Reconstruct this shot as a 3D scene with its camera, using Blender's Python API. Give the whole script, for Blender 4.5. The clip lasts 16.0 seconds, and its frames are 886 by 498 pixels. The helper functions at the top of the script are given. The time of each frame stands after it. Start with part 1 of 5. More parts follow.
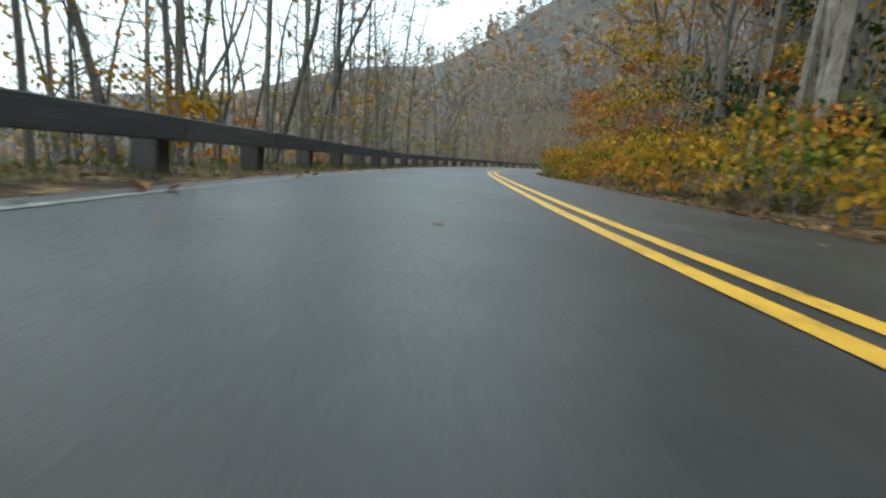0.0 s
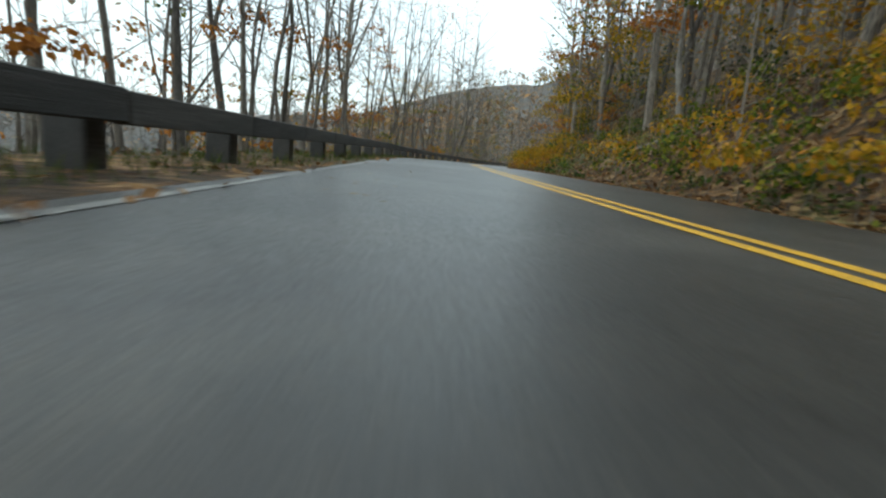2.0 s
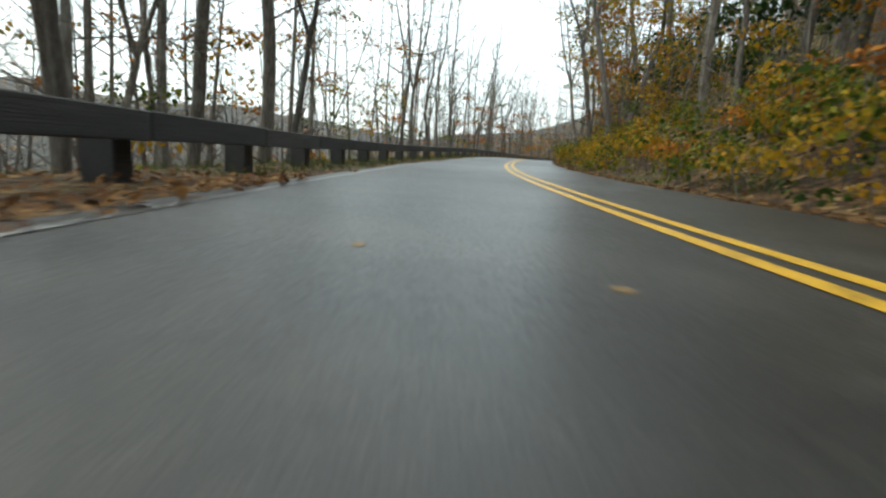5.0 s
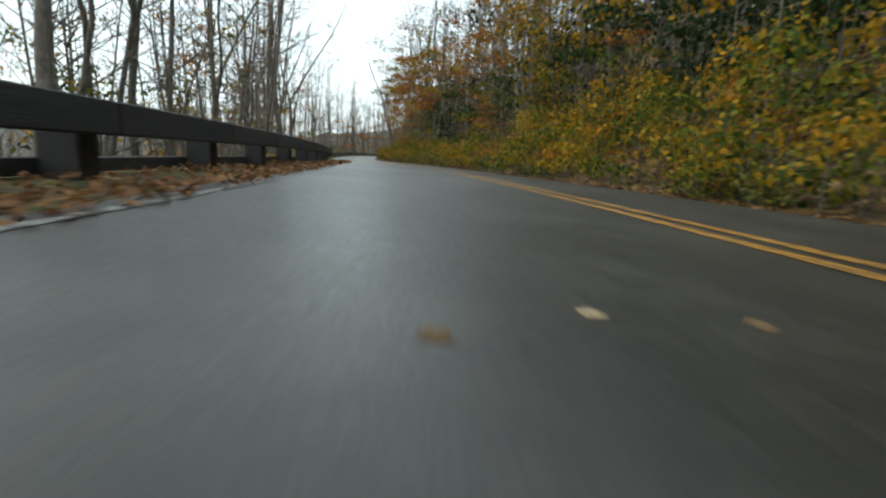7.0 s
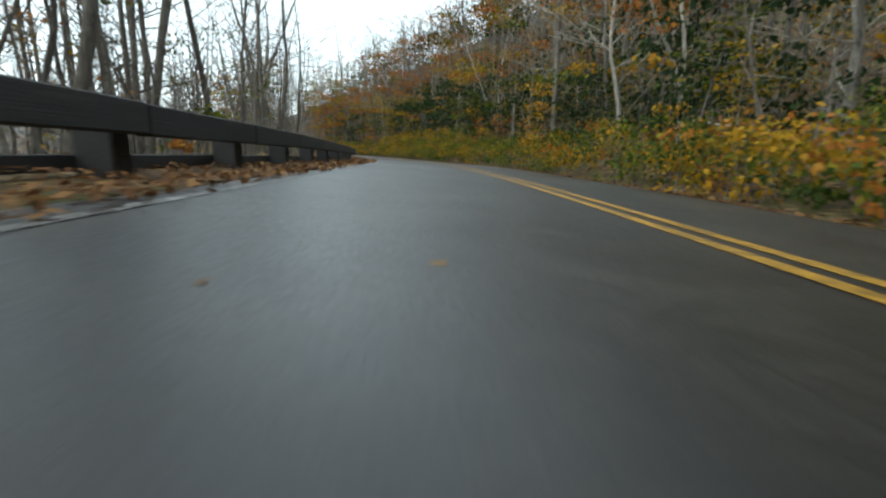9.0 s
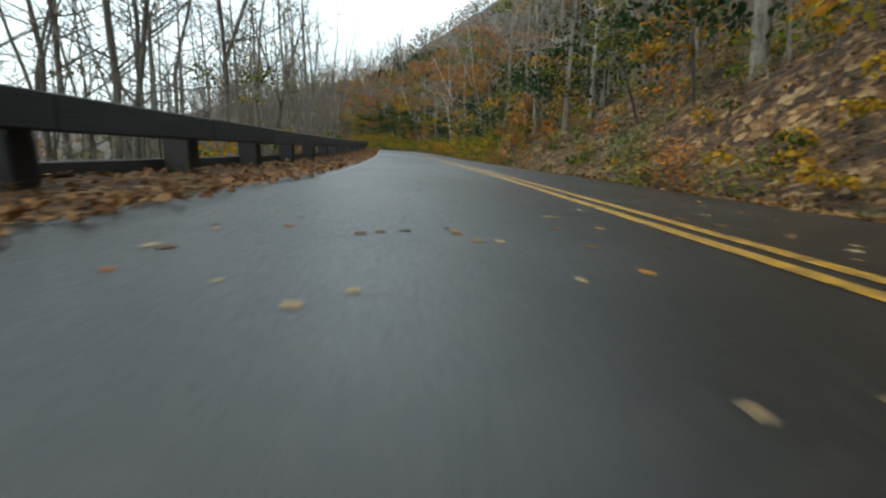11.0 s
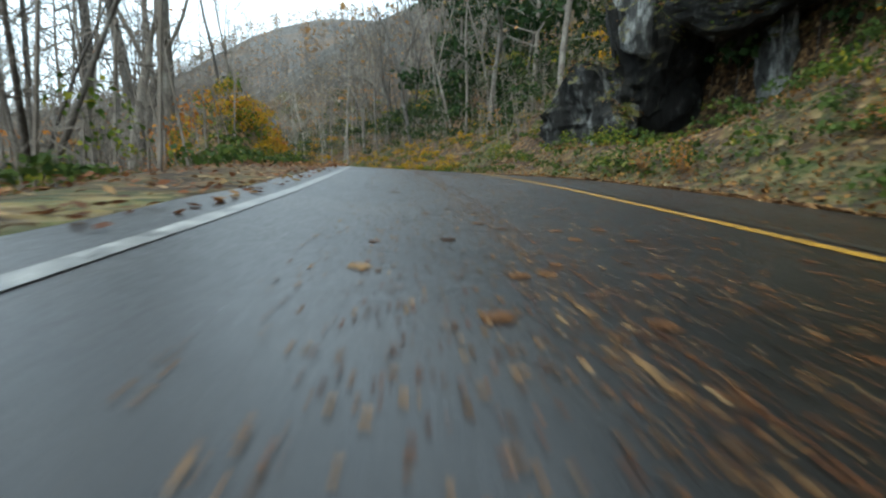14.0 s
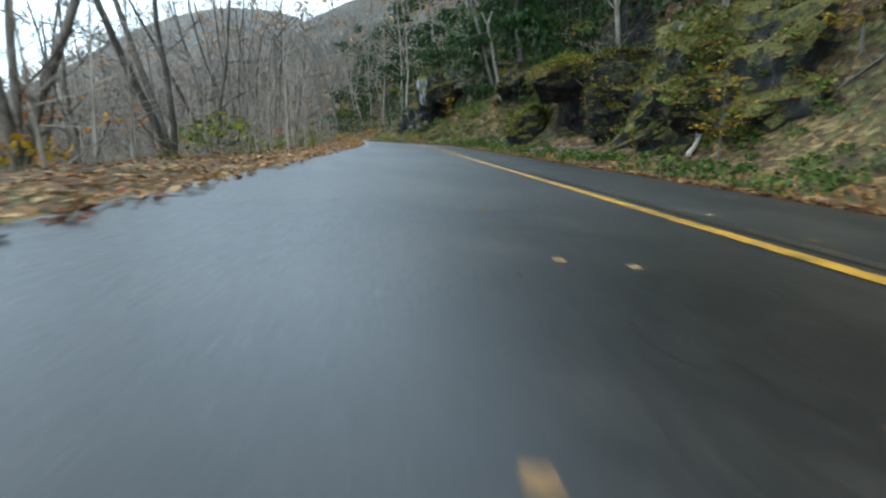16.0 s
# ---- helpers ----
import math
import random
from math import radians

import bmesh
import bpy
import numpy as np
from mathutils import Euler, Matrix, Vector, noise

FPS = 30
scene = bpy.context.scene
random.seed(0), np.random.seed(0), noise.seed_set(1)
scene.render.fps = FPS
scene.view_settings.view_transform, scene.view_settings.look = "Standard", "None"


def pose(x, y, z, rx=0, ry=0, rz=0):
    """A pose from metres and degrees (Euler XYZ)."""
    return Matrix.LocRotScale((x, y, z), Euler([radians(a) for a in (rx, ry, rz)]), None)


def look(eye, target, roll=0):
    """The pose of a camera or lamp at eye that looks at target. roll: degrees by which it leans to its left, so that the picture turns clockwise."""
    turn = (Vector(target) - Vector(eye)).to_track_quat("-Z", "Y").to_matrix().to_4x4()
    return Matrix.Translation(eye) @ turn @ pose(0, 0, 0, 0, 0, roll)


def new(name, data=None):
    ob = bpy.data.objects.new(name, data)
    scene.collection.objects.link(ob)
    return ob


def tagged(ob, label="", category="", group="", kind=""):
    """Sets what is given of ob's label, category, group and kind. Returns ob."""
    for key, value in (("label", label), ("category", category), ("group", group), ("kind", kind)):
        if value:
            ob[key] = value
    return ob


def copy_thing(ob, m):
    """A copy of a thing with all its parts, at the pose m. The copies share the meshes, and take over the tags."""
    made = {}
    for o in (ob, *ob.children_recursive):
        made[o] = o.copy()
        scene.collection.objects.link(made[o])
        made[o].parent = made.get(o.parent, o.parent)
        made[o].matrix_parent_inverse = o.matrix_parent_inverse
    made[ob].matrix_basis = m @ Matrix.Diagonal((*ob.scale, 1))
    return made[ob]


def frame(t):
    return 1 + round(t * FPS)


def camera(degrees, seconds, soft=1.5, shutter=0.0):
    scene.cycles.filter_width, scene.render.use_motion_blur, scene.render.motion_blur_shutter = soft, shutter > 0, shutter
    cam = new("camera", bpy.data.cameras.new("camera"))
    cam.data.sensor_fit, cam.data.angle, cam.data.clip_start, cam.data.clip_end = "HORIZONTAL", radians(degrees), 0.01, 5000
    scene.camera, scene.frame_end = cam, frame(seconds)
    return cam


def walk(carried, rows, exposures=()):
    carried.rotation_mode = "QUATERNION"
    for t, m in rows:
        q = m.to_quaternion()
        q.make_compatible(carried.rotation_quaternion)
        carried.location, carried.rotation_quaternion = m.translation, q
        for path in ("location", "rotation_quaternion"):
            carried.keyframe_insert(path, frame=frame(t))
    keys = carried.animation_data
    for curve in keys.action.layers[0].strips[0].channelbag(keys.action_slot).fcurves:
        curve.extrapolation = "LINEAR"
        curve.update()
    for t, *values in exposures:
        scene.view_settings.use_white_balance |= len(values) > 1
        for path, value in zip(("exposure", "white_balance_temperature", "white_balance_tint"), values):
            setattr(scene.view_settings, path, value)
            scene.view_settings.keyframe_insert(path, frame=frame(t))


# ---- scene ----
cam = camera(83.25, 16.0, soft=2.3, shutter=0.09)
PATH = [
    (0, (0.042, -0.353, 0.414), (0.042, 1.613, 0.051), 4.59),
    (0.5, (0.873, -11.640, 0.378), (0.737, -9.679, 0.010), 4.45),
    (1, (2.691, -22.747, 0.369), (2.405, -20.798, 0.020), 4.84),
    (1.5, (5.318, -34.004, 0.259), (4.946, -32.069, -0.083), 5.62),
    (2, (8.320, -45.341, 0.125), (7.886, -43.421, -0.225), 5.08),
    (2.5, (11.358, -56.436, 0.098), (10.837, -54.535, -0.241), 4.09),
    (3, (15.299, -67.992, -0.016), (14.681, -66.119, -0.347), 5.23),
    (3.5, (19.786, -79.308, -0.214), (19.076, -77.465, -0.528), 5.47),
    (4, (24.075, -90.412, -0.581), (23.277, -88.605, -0.893), 4.94),
    (4.5, (29.228, -101.031, -0.846), (28.290, -99.295, -1.176), 4.41),
    (5, (35.211, -111.082, -1.007), (34.162, -109.415, -1.355), 3.87),
    (5.5, (41.580, -120.648, -1.068), (40.559, -118.964, -1.419), 3.34),
    (6, (47.308, -130.465, -1.170), (46.431, -128.703, -1.525), 2.81),
    (6.5, (52.551, -140.535, -1.242), (51.785, -138.718, -1.576), 1.20),
    (7, (57.038, -151.103, -1.422), (56.434, -149.226, -1.758), 1.51),
    (7.5, (60.543, -161.732, -1.498), (60.104, -159.812, -1.847), 1.98),
    (8, (63.540, -172.818, -1.357), (63.217, -170.882, -1.745), 0.56),
    (8.5, (65.722, -184.164, -1.272), (65.498, -182.217, -1.670), 0.49),
    (9, (67.480, -195.467, -1.217), (67.298, -193.512, -1.598), -0.08),
    (9.5, (68.607, -206.584, -1.237), (68.481, -204.624, -1.616), 0.07),
    (10, (69.601, -217.466, -1.250), (69.514, -215.506, -1.637), 0.23),
    (10.5, (70.362, -228.077, -1.182), (70.349, -226.117, -1.578), 0.38),
    (11, (70.684, -238.441, -1.040), (70.724, -236.483, -1.447), 0.54),
    (11.5, (71.023, -248.558, -0.818), (71.118, -246.604, -1.234), 0.69),
    (12, (70.443, -258.114, -0.541), (70.684, -256.175, -0.967), -1.81),
    (12.5, (69.340, -267.627, -0.412), (69.767, -265.710, -0.791), 0.33),
    (13, (67.492, -277.107, -0.418), (68.063, -275.219, -0.752), -0.57),
    (13.5, (64.571, -286.512, -0.600), (65.333, -284.681, -0.856), 1.80),
    (14, (60.847, -295.560, -1.012), (61.754, -293.802, -1.309), -0.57),
    (14.5, (56.655, -304.257, -1.314), (57.664, -302.551, -1.580), -4.60),
    (15, (51.747, -312.998, -1.899), (52.853, -311.349, -2.142), -1.12),
    (15.5, (46.607, -321.621, -2.371), (47.764, -320.025, -2.713), -1.00),
    (16, (41.287, -329.981, -2.731), (42.472, -328.411, -3.092), -2.82),
]
EXPOSURES = [(0, 1.12, 6500, -6), (0.6, 1.2, 6400, -7), (1.5, 1.06, 6600, -6), (1.9, 0.78, 6700, -5), (2.5, 0.96, 6900, -5), (3, 0.84, 6850, -6), (3.6, 1.12, 7100, -4), (6, 0.9, 7100, -3), (8.3, 0.75, 6750, -3), (9, 0.95, 6750, -4), (12, 0.95, 6850, -4), (12.5, 1.08, 6250, -6), (13.5, 1.48, 6350, -4), (14.5, 1.4, 6250, -6), (15.5, 1.68, 6000, -4), (16, 1.64, 5950, -5)]
walk(cam, [(t, look(eye, target, roll)) for t, eye, target, roll in PATH], EXPOSURES)

# ---- daylight: a bright overcast sky ----
world = bpy.data.worlds.new("overcast_sky")
scene.world = world
world.use_nodes = True
wn, wl = world.node_tree.nodes, world.node_tree.links
wn.clear()
sky = wn.new("ShaderNodeTexSky")
sky.sky_type, sky.sun_disc = "NISHITA", False
sky.sun_elevation, sky.sun_rotation = radians(64), radians(-115)
sky.air_density, sky.dust_density, sky.ozone_density = 1.2, 4.0, 2.0
cloud = wn.new("ShaderNodeMix")
cloud.data_type = "RGBA"
cloud.inputs[0].default_value = 0.62
cloud.inputs[7].default_value = (7.4, 8.2, 9.6, 1)
back = wn.new("ShaderNodeBackground")
back.inputs["Strength"].default_value = 0.13
wout = wn.new("ShaderNodeOutputWorld")
wl.new(sky.outputs[0], cloud.inputs[6])
wl.new(cloud.outputs[2], back.inputs[0])
wl.new(back.outputs[0], wout.inputs[0])
sun = new("sun", bpy.data.lights.new("sun", "SUN"))
sun.data.energy, sun.data.angle, sun.data.color = 0.8, radians(50), (1.0, 0.96, 0.9)
sun.matrix_world = look((-26, -12, 60), (0, 0, 0))

# ---- materials ----
def node_mat(name):
    m = bpy.data.materials.new(name)
    m.use_nodes = True
    n, l = m.node_tree.nodes, m.node_tree.links
    return m, n, l, n["Principled BSDF"]


def ramp(n, l, source, stops):
    r = n.new("ShaderNodeValToRGB")
    e = r.color_ramp.elements
    while len(e) < len(stops):
        e.new(0.5)
    for k, (p, c) in zip(e, stops):
        k.position, k.color = p, (*c, 1)
    l.new(source, r.inputs[0])
    return r.outputs[0]


def noise_of(n, l, co, scale, detail=5.0, rough=0.6):
    t = n.new("ShaderNodeTexNoise")
    t.inputs["Scale"].default_value, t.inputs["Detail"].default_value, t.inputs["Roughness"].default_value = scale, detail, rough
    l.new(co, t.inputs["Vector"])
    return t.outputs["Fac"]


def math_of(n, l, op, a, b):
    t = n.new("ShaderNodeMath")
    t.operation = op
    for k, v in ((0, a), (1, b)):
        if isinstance(v, (int, float)):
            t.inputs[k].default_value = v
        else:
            l.new(v, t.inputs[k])
    return t.outputs[0]


def mix_of(n, l, fac, a, b, blend="MIX"):
    t = n.new("ShaderNodeMix")
    t.data_type, t.blend_type = "RGBA", blend
    for k, v in ((0, fac), (6, a), (7, b)):
        if isinstance(v, (int, float)):
            t.inputs[k].default_value = v
        elif isinstance(v, tuple):
            t.inputs[k].default_value = (*v, 1)
        else:
            l.new(v, t.inputs[k])
    return t.outputs[2]


def bump_of(n, l, b, height, strength, distance):
    t = n.new("ShaderNodeBump")
    t.inputs["Strength"].default_value, t.inputs["Distance"].default_value = strength, distance
    l.new(height, t.inputs["Height"])
    l.new(t.outputs[0], b.inputs["Normal"])


def world_place(n):
    return n.new("ShaderNodeNewGeometry").outputs["Position"]


def own_place(n):
    return n.new("ShaderNodeTexCoord").outputs["Object"]


def stretched(n, l, co, sx, sy, sz):
    t = n.new("ShaderNodeMapping")
    t.inputs["Scale"].default_value = (sx, sy, sz)
    l.new(co, t.inputs["Vector"])
    return t.outputs[0]


def leaf_warp(n, l, co):
    t = n.new("ShaderNodeTexNoise")
    t.inputs["Scale"].default_value, t.inputs["Detail"].default_value = 9.0, 3.0
    l.new(co, t.inputs["Vector"])
    return t.outputs["Color"]


def asphalt_mat():
    """Damp asphalt, wet and darker along the shaded lower stretch of the road."""
    m, n, l, b = node_mat("worn_asphalt")
    co = world_place(n)
    grit = noise_of(n, l, co, 120, 4, 0.75)
    patch = noise_of(n, l, co, 0.9, 6, 0.62)
    broad = noise_of(n, l, co, 0.16, 4, 0.55)
    sep = n.new("ShaderNodeSeparateXYZ")
    l.new(co, sep.inputs[0])
    run = math_of(n, l, "ADD", math_of(n, l, "MULTIPLY", sep.outputs[1], -0.02), math_of(n, l, "MULTIPLY", broad, 1.0))
    wet = ramp(n, l, math_of(n, l, "SUBTRACT", run, 3.8), [(0.0, (0, 0, 0)), (1.0, (1, 1, 1))])
    dry_c = ramp(n, l, patch, [(0.3, (0.009, 0.0086, 0.0078)), (0.5, (0.018, 0.017, 0.0152)), (0.66, (0.034, 0.0322, 0.029))])
    wet_c = ramp(n, l, patch, [(0.3, (0.003, 0.0027, 0.0024)), (0.5, (0.0072, 0.0064, 0.0054)), (0.66, (0.016, 0.014, 0.0115))])
    base = mix_of(n, l, wet, dry_c, wet_c)
    base = mix_of(n, l, 0.6, base, ramp(n, l, broad, [(0.3, (0.65, 0.66, 0.7)), (0.7, (1.3, 1.28, 1.24))]), "MULTIPLY")
    speck = ramp(n, l, grit, [(0.36, (0.3, 0.3, 0.31)), (0.5, (0.9, 0.9, 0.9)), (0.62, (2.3, 2.25, 2.15))])
    base = mix_of(n, l, 0.9, base, speck, "MULTIPLY")
    mottle = noise_of(n, l, co, 17, 6, 0.74)
    base = mix_of(n, l, 0.5, base, ramp(n, l, mottle, [(0.34, (0.5, 0.5, 0.52)), (0.5, (0.95,) * 3), (0.64, (1.7, 1.65, 1.55))]), "MULTIPLY")
    l.new(base, b.inputs["Base Color"])
    dry_r = ramp(n, l, broad, [(0.35, (0.35,) * 3), (0.7, (0.46,) * 3)])
    wet_r = ramp(n, l, broad, [(0.35, (0.3,) * 3), (0.7, (0.42,) * 3)])
    rough = mix_of(n, l, 0.28, mix_of(n, l, wet, dry_r, wet_r), ramp(n, l, mottle, [(0.35, (0.75,) * 3), (0.65, (1.3,) * 3)]), "MULTIPLY")
    coarse = noise_of(n, l, co, 55, 4, 0.7)
    rough = mix_of(n, l, 0.38, rough, ramp(n, l, coarse, [(0.38, (0.6,) * 3), (0.62, (1.6,) * 3)]), "MULTIPLY")
    l.new(rough, b.inputs["Roughness"])
    b.inputs["IOR"].default_value = 1.5
    b.inputs["Specular IOR Level"].default_value = 0.48
    bump_of(n, l, b, grit, 0.2, 0.003)
    return m


def paint_mat(name, colour, dull, wear):
    m, n, l, b = node_mat(name)
    co = world_place(n)
    a = noise_of(n, l, co, 9, 8, 0.75)
    g = noise_of(n, l, co, 120, 3, 0.7)
    both = math_of(n, l, "ADD", math_of(n, l, "MULTIPLY", a, 0.6), math_of(n, l, "MULTIPLY", g, 0.4))
    left = ramp(n, l, both, [(wear - 0.05, (0, 0, 0)), (wear + 0.06, (1, 1, 1))])
    tone = mix_of(n, l, noise_of(n, l, co, 2.2), colour, dull)
    l.new(mix_of(n, l, left, (0.016, 0.0155, 0.015), tone), b.inputs["Base Color"])
    l.new(ramp(n, l, left, [(0.0, (0.29,) * 3), (1.0, (0.5,) * 3)]), b.inputs["Roughness"])
    bump_of(n, l, b, g, 0.3, 0.003)
    return m


def timber_mat():
    m, n, l, b = node_mat("weathered_timber")
    co = own_place(n)
    rnd = n.new("ShaderNodeObjectInfo").outputs["Random"]
    grain = noise_of(n, l, stretched(n, l, co, 1.2, 26, 26), 3.0, 6, 0.65)
    stain = noise_of(n, l, co, 1.6, 5, 0.6)
    c = ramp(n, l, grain, [(0.3, (0.022, 0.021, 0.02)), (0.55, (0.055, 0.053, 0.05)), (0.78, (0.105, 0.102, 0.096))])
    c = mix_of(n, l, ramp(n, l, stain, [(0.42, (0, 0, 0)), (0.66, (1, 1, 1))]), c, (0.026, 0.028, 0.026))
    c = mix_of(n, l, 1.0, c, ramp(n, l, rnd, [(0, (0.62, 0.62, 0.64)), (1, (1.25, 1.2, 1.15))]), "MULTIPLY")
    # Timber turns darker towards the lower end of the road.
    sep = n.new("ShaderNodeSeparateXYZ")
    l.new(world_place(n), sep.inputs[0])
    darkened = ramp(n, l, math_of(n, l, "MULTIPLY", sep.outputs[1], -0.005), [(0.42, (1.1,) * 3), (0.62, (0.5, 0.5, 0.52))])
    c = mix_of(n, l, 1.0, c, darkened, "MULTIPLY")
    l.new(c, b.inputs["Base Color"])
    b.inputs["Roughness"].default_value = 0.72
    bump_of(n, l, b, grain, 0.6, 0.01)
    return m


def ground_mat():
    m, n, l, b = node_mat("leaf_littered_soil")
    co = world_place(n)
    fine = noise_of(n, l, co, 13, 6, 0.75)
    mid = noise_of(n, l, co, 1.7, 7, 0.72)
    wide = noise_of(n, l, co, 0.45, 6, 0.66)
    broad = noise_of(n, l, co, 0.12, 4, 0.6)
    leaf = n.new("ShaderNodeTexVoronoi")
    leaf.inputs["Scale"].default_value = 6.5
    l.new(mix_of(n, l, 0.06, co, leaf_warp(n, l, co)), leaf.inputs["Vector"])
    tone = n.new("ShaderNodeSeparateColor")
    l.new(leaf.outputs["Color"], tone.inputs[0])
    litter = ramp(n, l, tone.outputs[0], [(0.05, (0.025, 0.014, 0.008)), (0.35, (0.065, 0.036, 0.017)), (0.6, (0.11, 0.06, 0.026)), (0.8, (0.17, 0.098, 0.042)), (0.97, (0.27, 0.18, 0.09))])
    soil = ramp(n, l, fine, [(0.3, (0.012, 0.009, 0.006)), (0.7, (0.045, 0.032, 0.02))])
    c = mix_of(n, l, ramp(n, l, mid, [(0.4, (0.08,) * 3), (0.54, (0.95,) * 3)]), soil, litter)
    c = mix_of(n, l, 0.85, c, ramp(n, l, wide, [(0.34, (0.4, 0.38, 0.36)), (0.52, (0.95,) * 3), (0.7, (1.35, 1.25, 1.1))]), "MULTIPLY")
    green = ramp(n, l, fine, [(0.3, (0.016, 0.03, 0.009)), (0.7, (0.07, 0.095, 0.028))])
    where = math_of(n, l, "ADD", math_of(n, l, "MULTIPLY", broad, 0.55), math_of(n, l, "MULTIPLY", mid, 0.45))
    c = mix_of(n, l, ramp(n, l, where, [(0.5, (0, 0, 0)), (0.6, (0.7,) * 3)]), c, green)
    l.new(c, b.inputs["Base Color"])
    b.inputs["Roughness"].default_value = 0.85
    b.inputs["Specular IOR Level"].default_value = 0.2
    bump_of(n, l, b, math_of(n, l, "ADD", mid, math_of(n, l, "MULTIPLY", leaf.outputs["Distance"], 0.6)), 1.0, 0.12)
    return m


def woodland_mat(name, dark, mid, light, tinge):
    """Leafless woods on distant slopes, too far off to tell trees apart."""
    m, n, l, b = node_mat(name)
    co = world_place(n)
    crowns = noise_of(n, l, stretched(n, l, co, 1, 1, 0.35), 0.22, 8, 0.75)
    tint = noise_of(n, l, co, 0.03, 5, 0.6)
    c = ramp(n, l, crowns, [(0.3, dark), (0.5, mid), (0.7, light)])
    c = mix_of(n, l, ramp(n, l, tint, [(0.48, (0, 0, 0)), (0.66, (0.55,) * 3)]), c, tinge)
    l.new(c, b.inputs["Base Color"])
    b.inputs["Roughness"].default_value = 0.9
    bump_of(n, l, b, crowns, 1.0, 3.0)
    return m


def bark_mat(name, dark, light, lichen):
    m, n, l, b = node_mat(name)
    co = own_place(n)
    rnd = n.new("ShaderNodeObjectInfo").outputs["Random"]
    ridge = noise_of(n, l, stretched(n, l, co, 9, 9, 1.6), 2.2, 6, 0.7)
    blot = noise_of(n, l, co, 1.3, 5, 0.6)
    c = ramp(n, l, ridge, [(0.32, dark), (0.68, light)])
    c = mix_of(n, l, ramp(n, l, blot, [(0.52, (0, 0, 0)), (0.68, (0.7,) * 3)]), c, lichen)
    c = mix_of(n, l, 1.0, c, ramp(n, l, rnd, [(0, (0.6, 0.6, 0.62)), (1, (1.35, 1.3, 1.25))]), "MULTIPLY")
    l.new(c, b.inputs["Base Color"])
    b.inputs["Roughness"].default_value = 0.85
    b.inputs["Specular IOR Level"].default_value = 0.2
    bump_of(n, l, b, ridge, 0.7, 0.03)
    return m


def leaf_mat(name, stops):
    m, n, l, b = node_mat(name)
    g = n.new("ShaderNodeNewGeometry")
    rnd = n.new("ShaderNodeObjectInfo").outputs["Random"]
    shift = math_of(n, l, "ADD", math_of(n, l, "MULTIPLY", g.outputs["Random Per Island"], 0.7), math_of(n, l, "MULTIPLY", rnd, 0.3))
    c = ramp(n, l, shift, stops)
    c = mix_of(n, l, 0.5, c, ramp(n, l, noise_of(n, l, g.outputs["Position"], 26, 3), [(0.3, (0.55,) * 3), (0.7, (1.3,) * 3)]), "MULTIPLY")
    l.new(c, b.inputs["Base Color"])
    b.inputs["Roughness"].default_value = 0.55
    b.inputs["Specular IOR Level"].default_value = 0.06
    lit = n.new("ShaderNodeBsdfTranslucent")
    l.new(c, lit.inputs[0])
    mixed = n.new("ShaderNodeMixShader")
    mixed.inputs[0].default_value = 0.3
    l.new(b.outputs[0], mixed.inputs[1])
    l.new(lit.outputs[0], mixed.inputs[2])
    l.new(mixed.outputs[0], n["Material Output"].inputs[0])
    return m


def rock_mat(name="mossy_gneiss", tones=((0.006, 0.02, 0.09, 0.4), (0.3, 0.56, 0.64, 0.75)), moss_from=0.25):
    m, n, l, b = node_mat(name)
    co = world_place(n)
    strata = noise_of(n, l, stretched(n, l, co, 1.9, 1.9, 0.7), 1.2, 8, 0.68)
    fine = noise_of(n, l, co, 14, 6, 0.7)
    c = ramp(n, l, strata, [(p, (v, v * 1.03, v)) for v, p in zip(*tones)])
    c = mix_of(n, l, 0.5, c, ramp(n, l, fine, [(0.3, (0.5,) * 3), (0.7, (1.3,) * 3)]), "MULTIPLY")
    up = n.new("ShaderNodeSeparateXYZ")
    l.new(n.new("ShaderNodeNewGeometry").outputs["Normal"], up.inputs[0])
    moss = math_of(n, l, "ADD", up.outputs[2], math_of(n, l, "MULTIPLY", math_of(n, l, "SUBTRACT", noise_of(n, l, co, 2.3, 6, 0.7), 0.5), 2.4))
    green = ramp(n, l, fine, [(0.3, (0.014, 0.015, 0.005)), (0.48, (0.06, 0.06, 0.014)), (0.6, (0.13, 0.11, 0.026)), (0.75, (0.18, 0.115, 0.042))])
    c = mix_of(n, l, ramp(n, l, moss, [(max(moss_from, 0.0), (0, 0, 0)), (max(moss_from, 0.0) + 0.35, (1, 1, 1))]), c, green)
    l.new(c, b.inputs["Base Color"])
    b.inputs["Roughness"].default_value = 0.75
    b.inputs["Specular IOR Level"].default_value = 0.25
    bump_of(n, l, b, math_of(n, l, "ADD", fine, math_of(n, l, "MULTIPLY", strata, 2.0)), 1.0, 0.09)
    return m


ASPHALT, TIMBER, GROUND, ROCK = asphalt_mat(), timber_mat(), ground_mat(), rock_mat()
PALE_ROCK = rock_mat("pale_streaked_gneiss", ((0.01, 0.05, 0.18, 0.38), (0.36, 0.48, 0.57, 0.72)))
# Near-black tones put the shade of the rock hollows into the colour.
DARK_ROCK = rock_mat("dark_shaded_rock", ((0.003, 0.008, 0.03, 0.16), (0.36, 0.56, 0.64, 0.74)), moss_from=0.5)
STREAKED_ROCK = rock_mat("streaked_dark_rock", ((0.004, 0.014, 0.1, 0.28), (0.36, 0.52, 0.61, 0.74)), moss_from=0.5)
MOSS_ROCK = rock_mat("moss_covered_rock", moss_from=0.02)
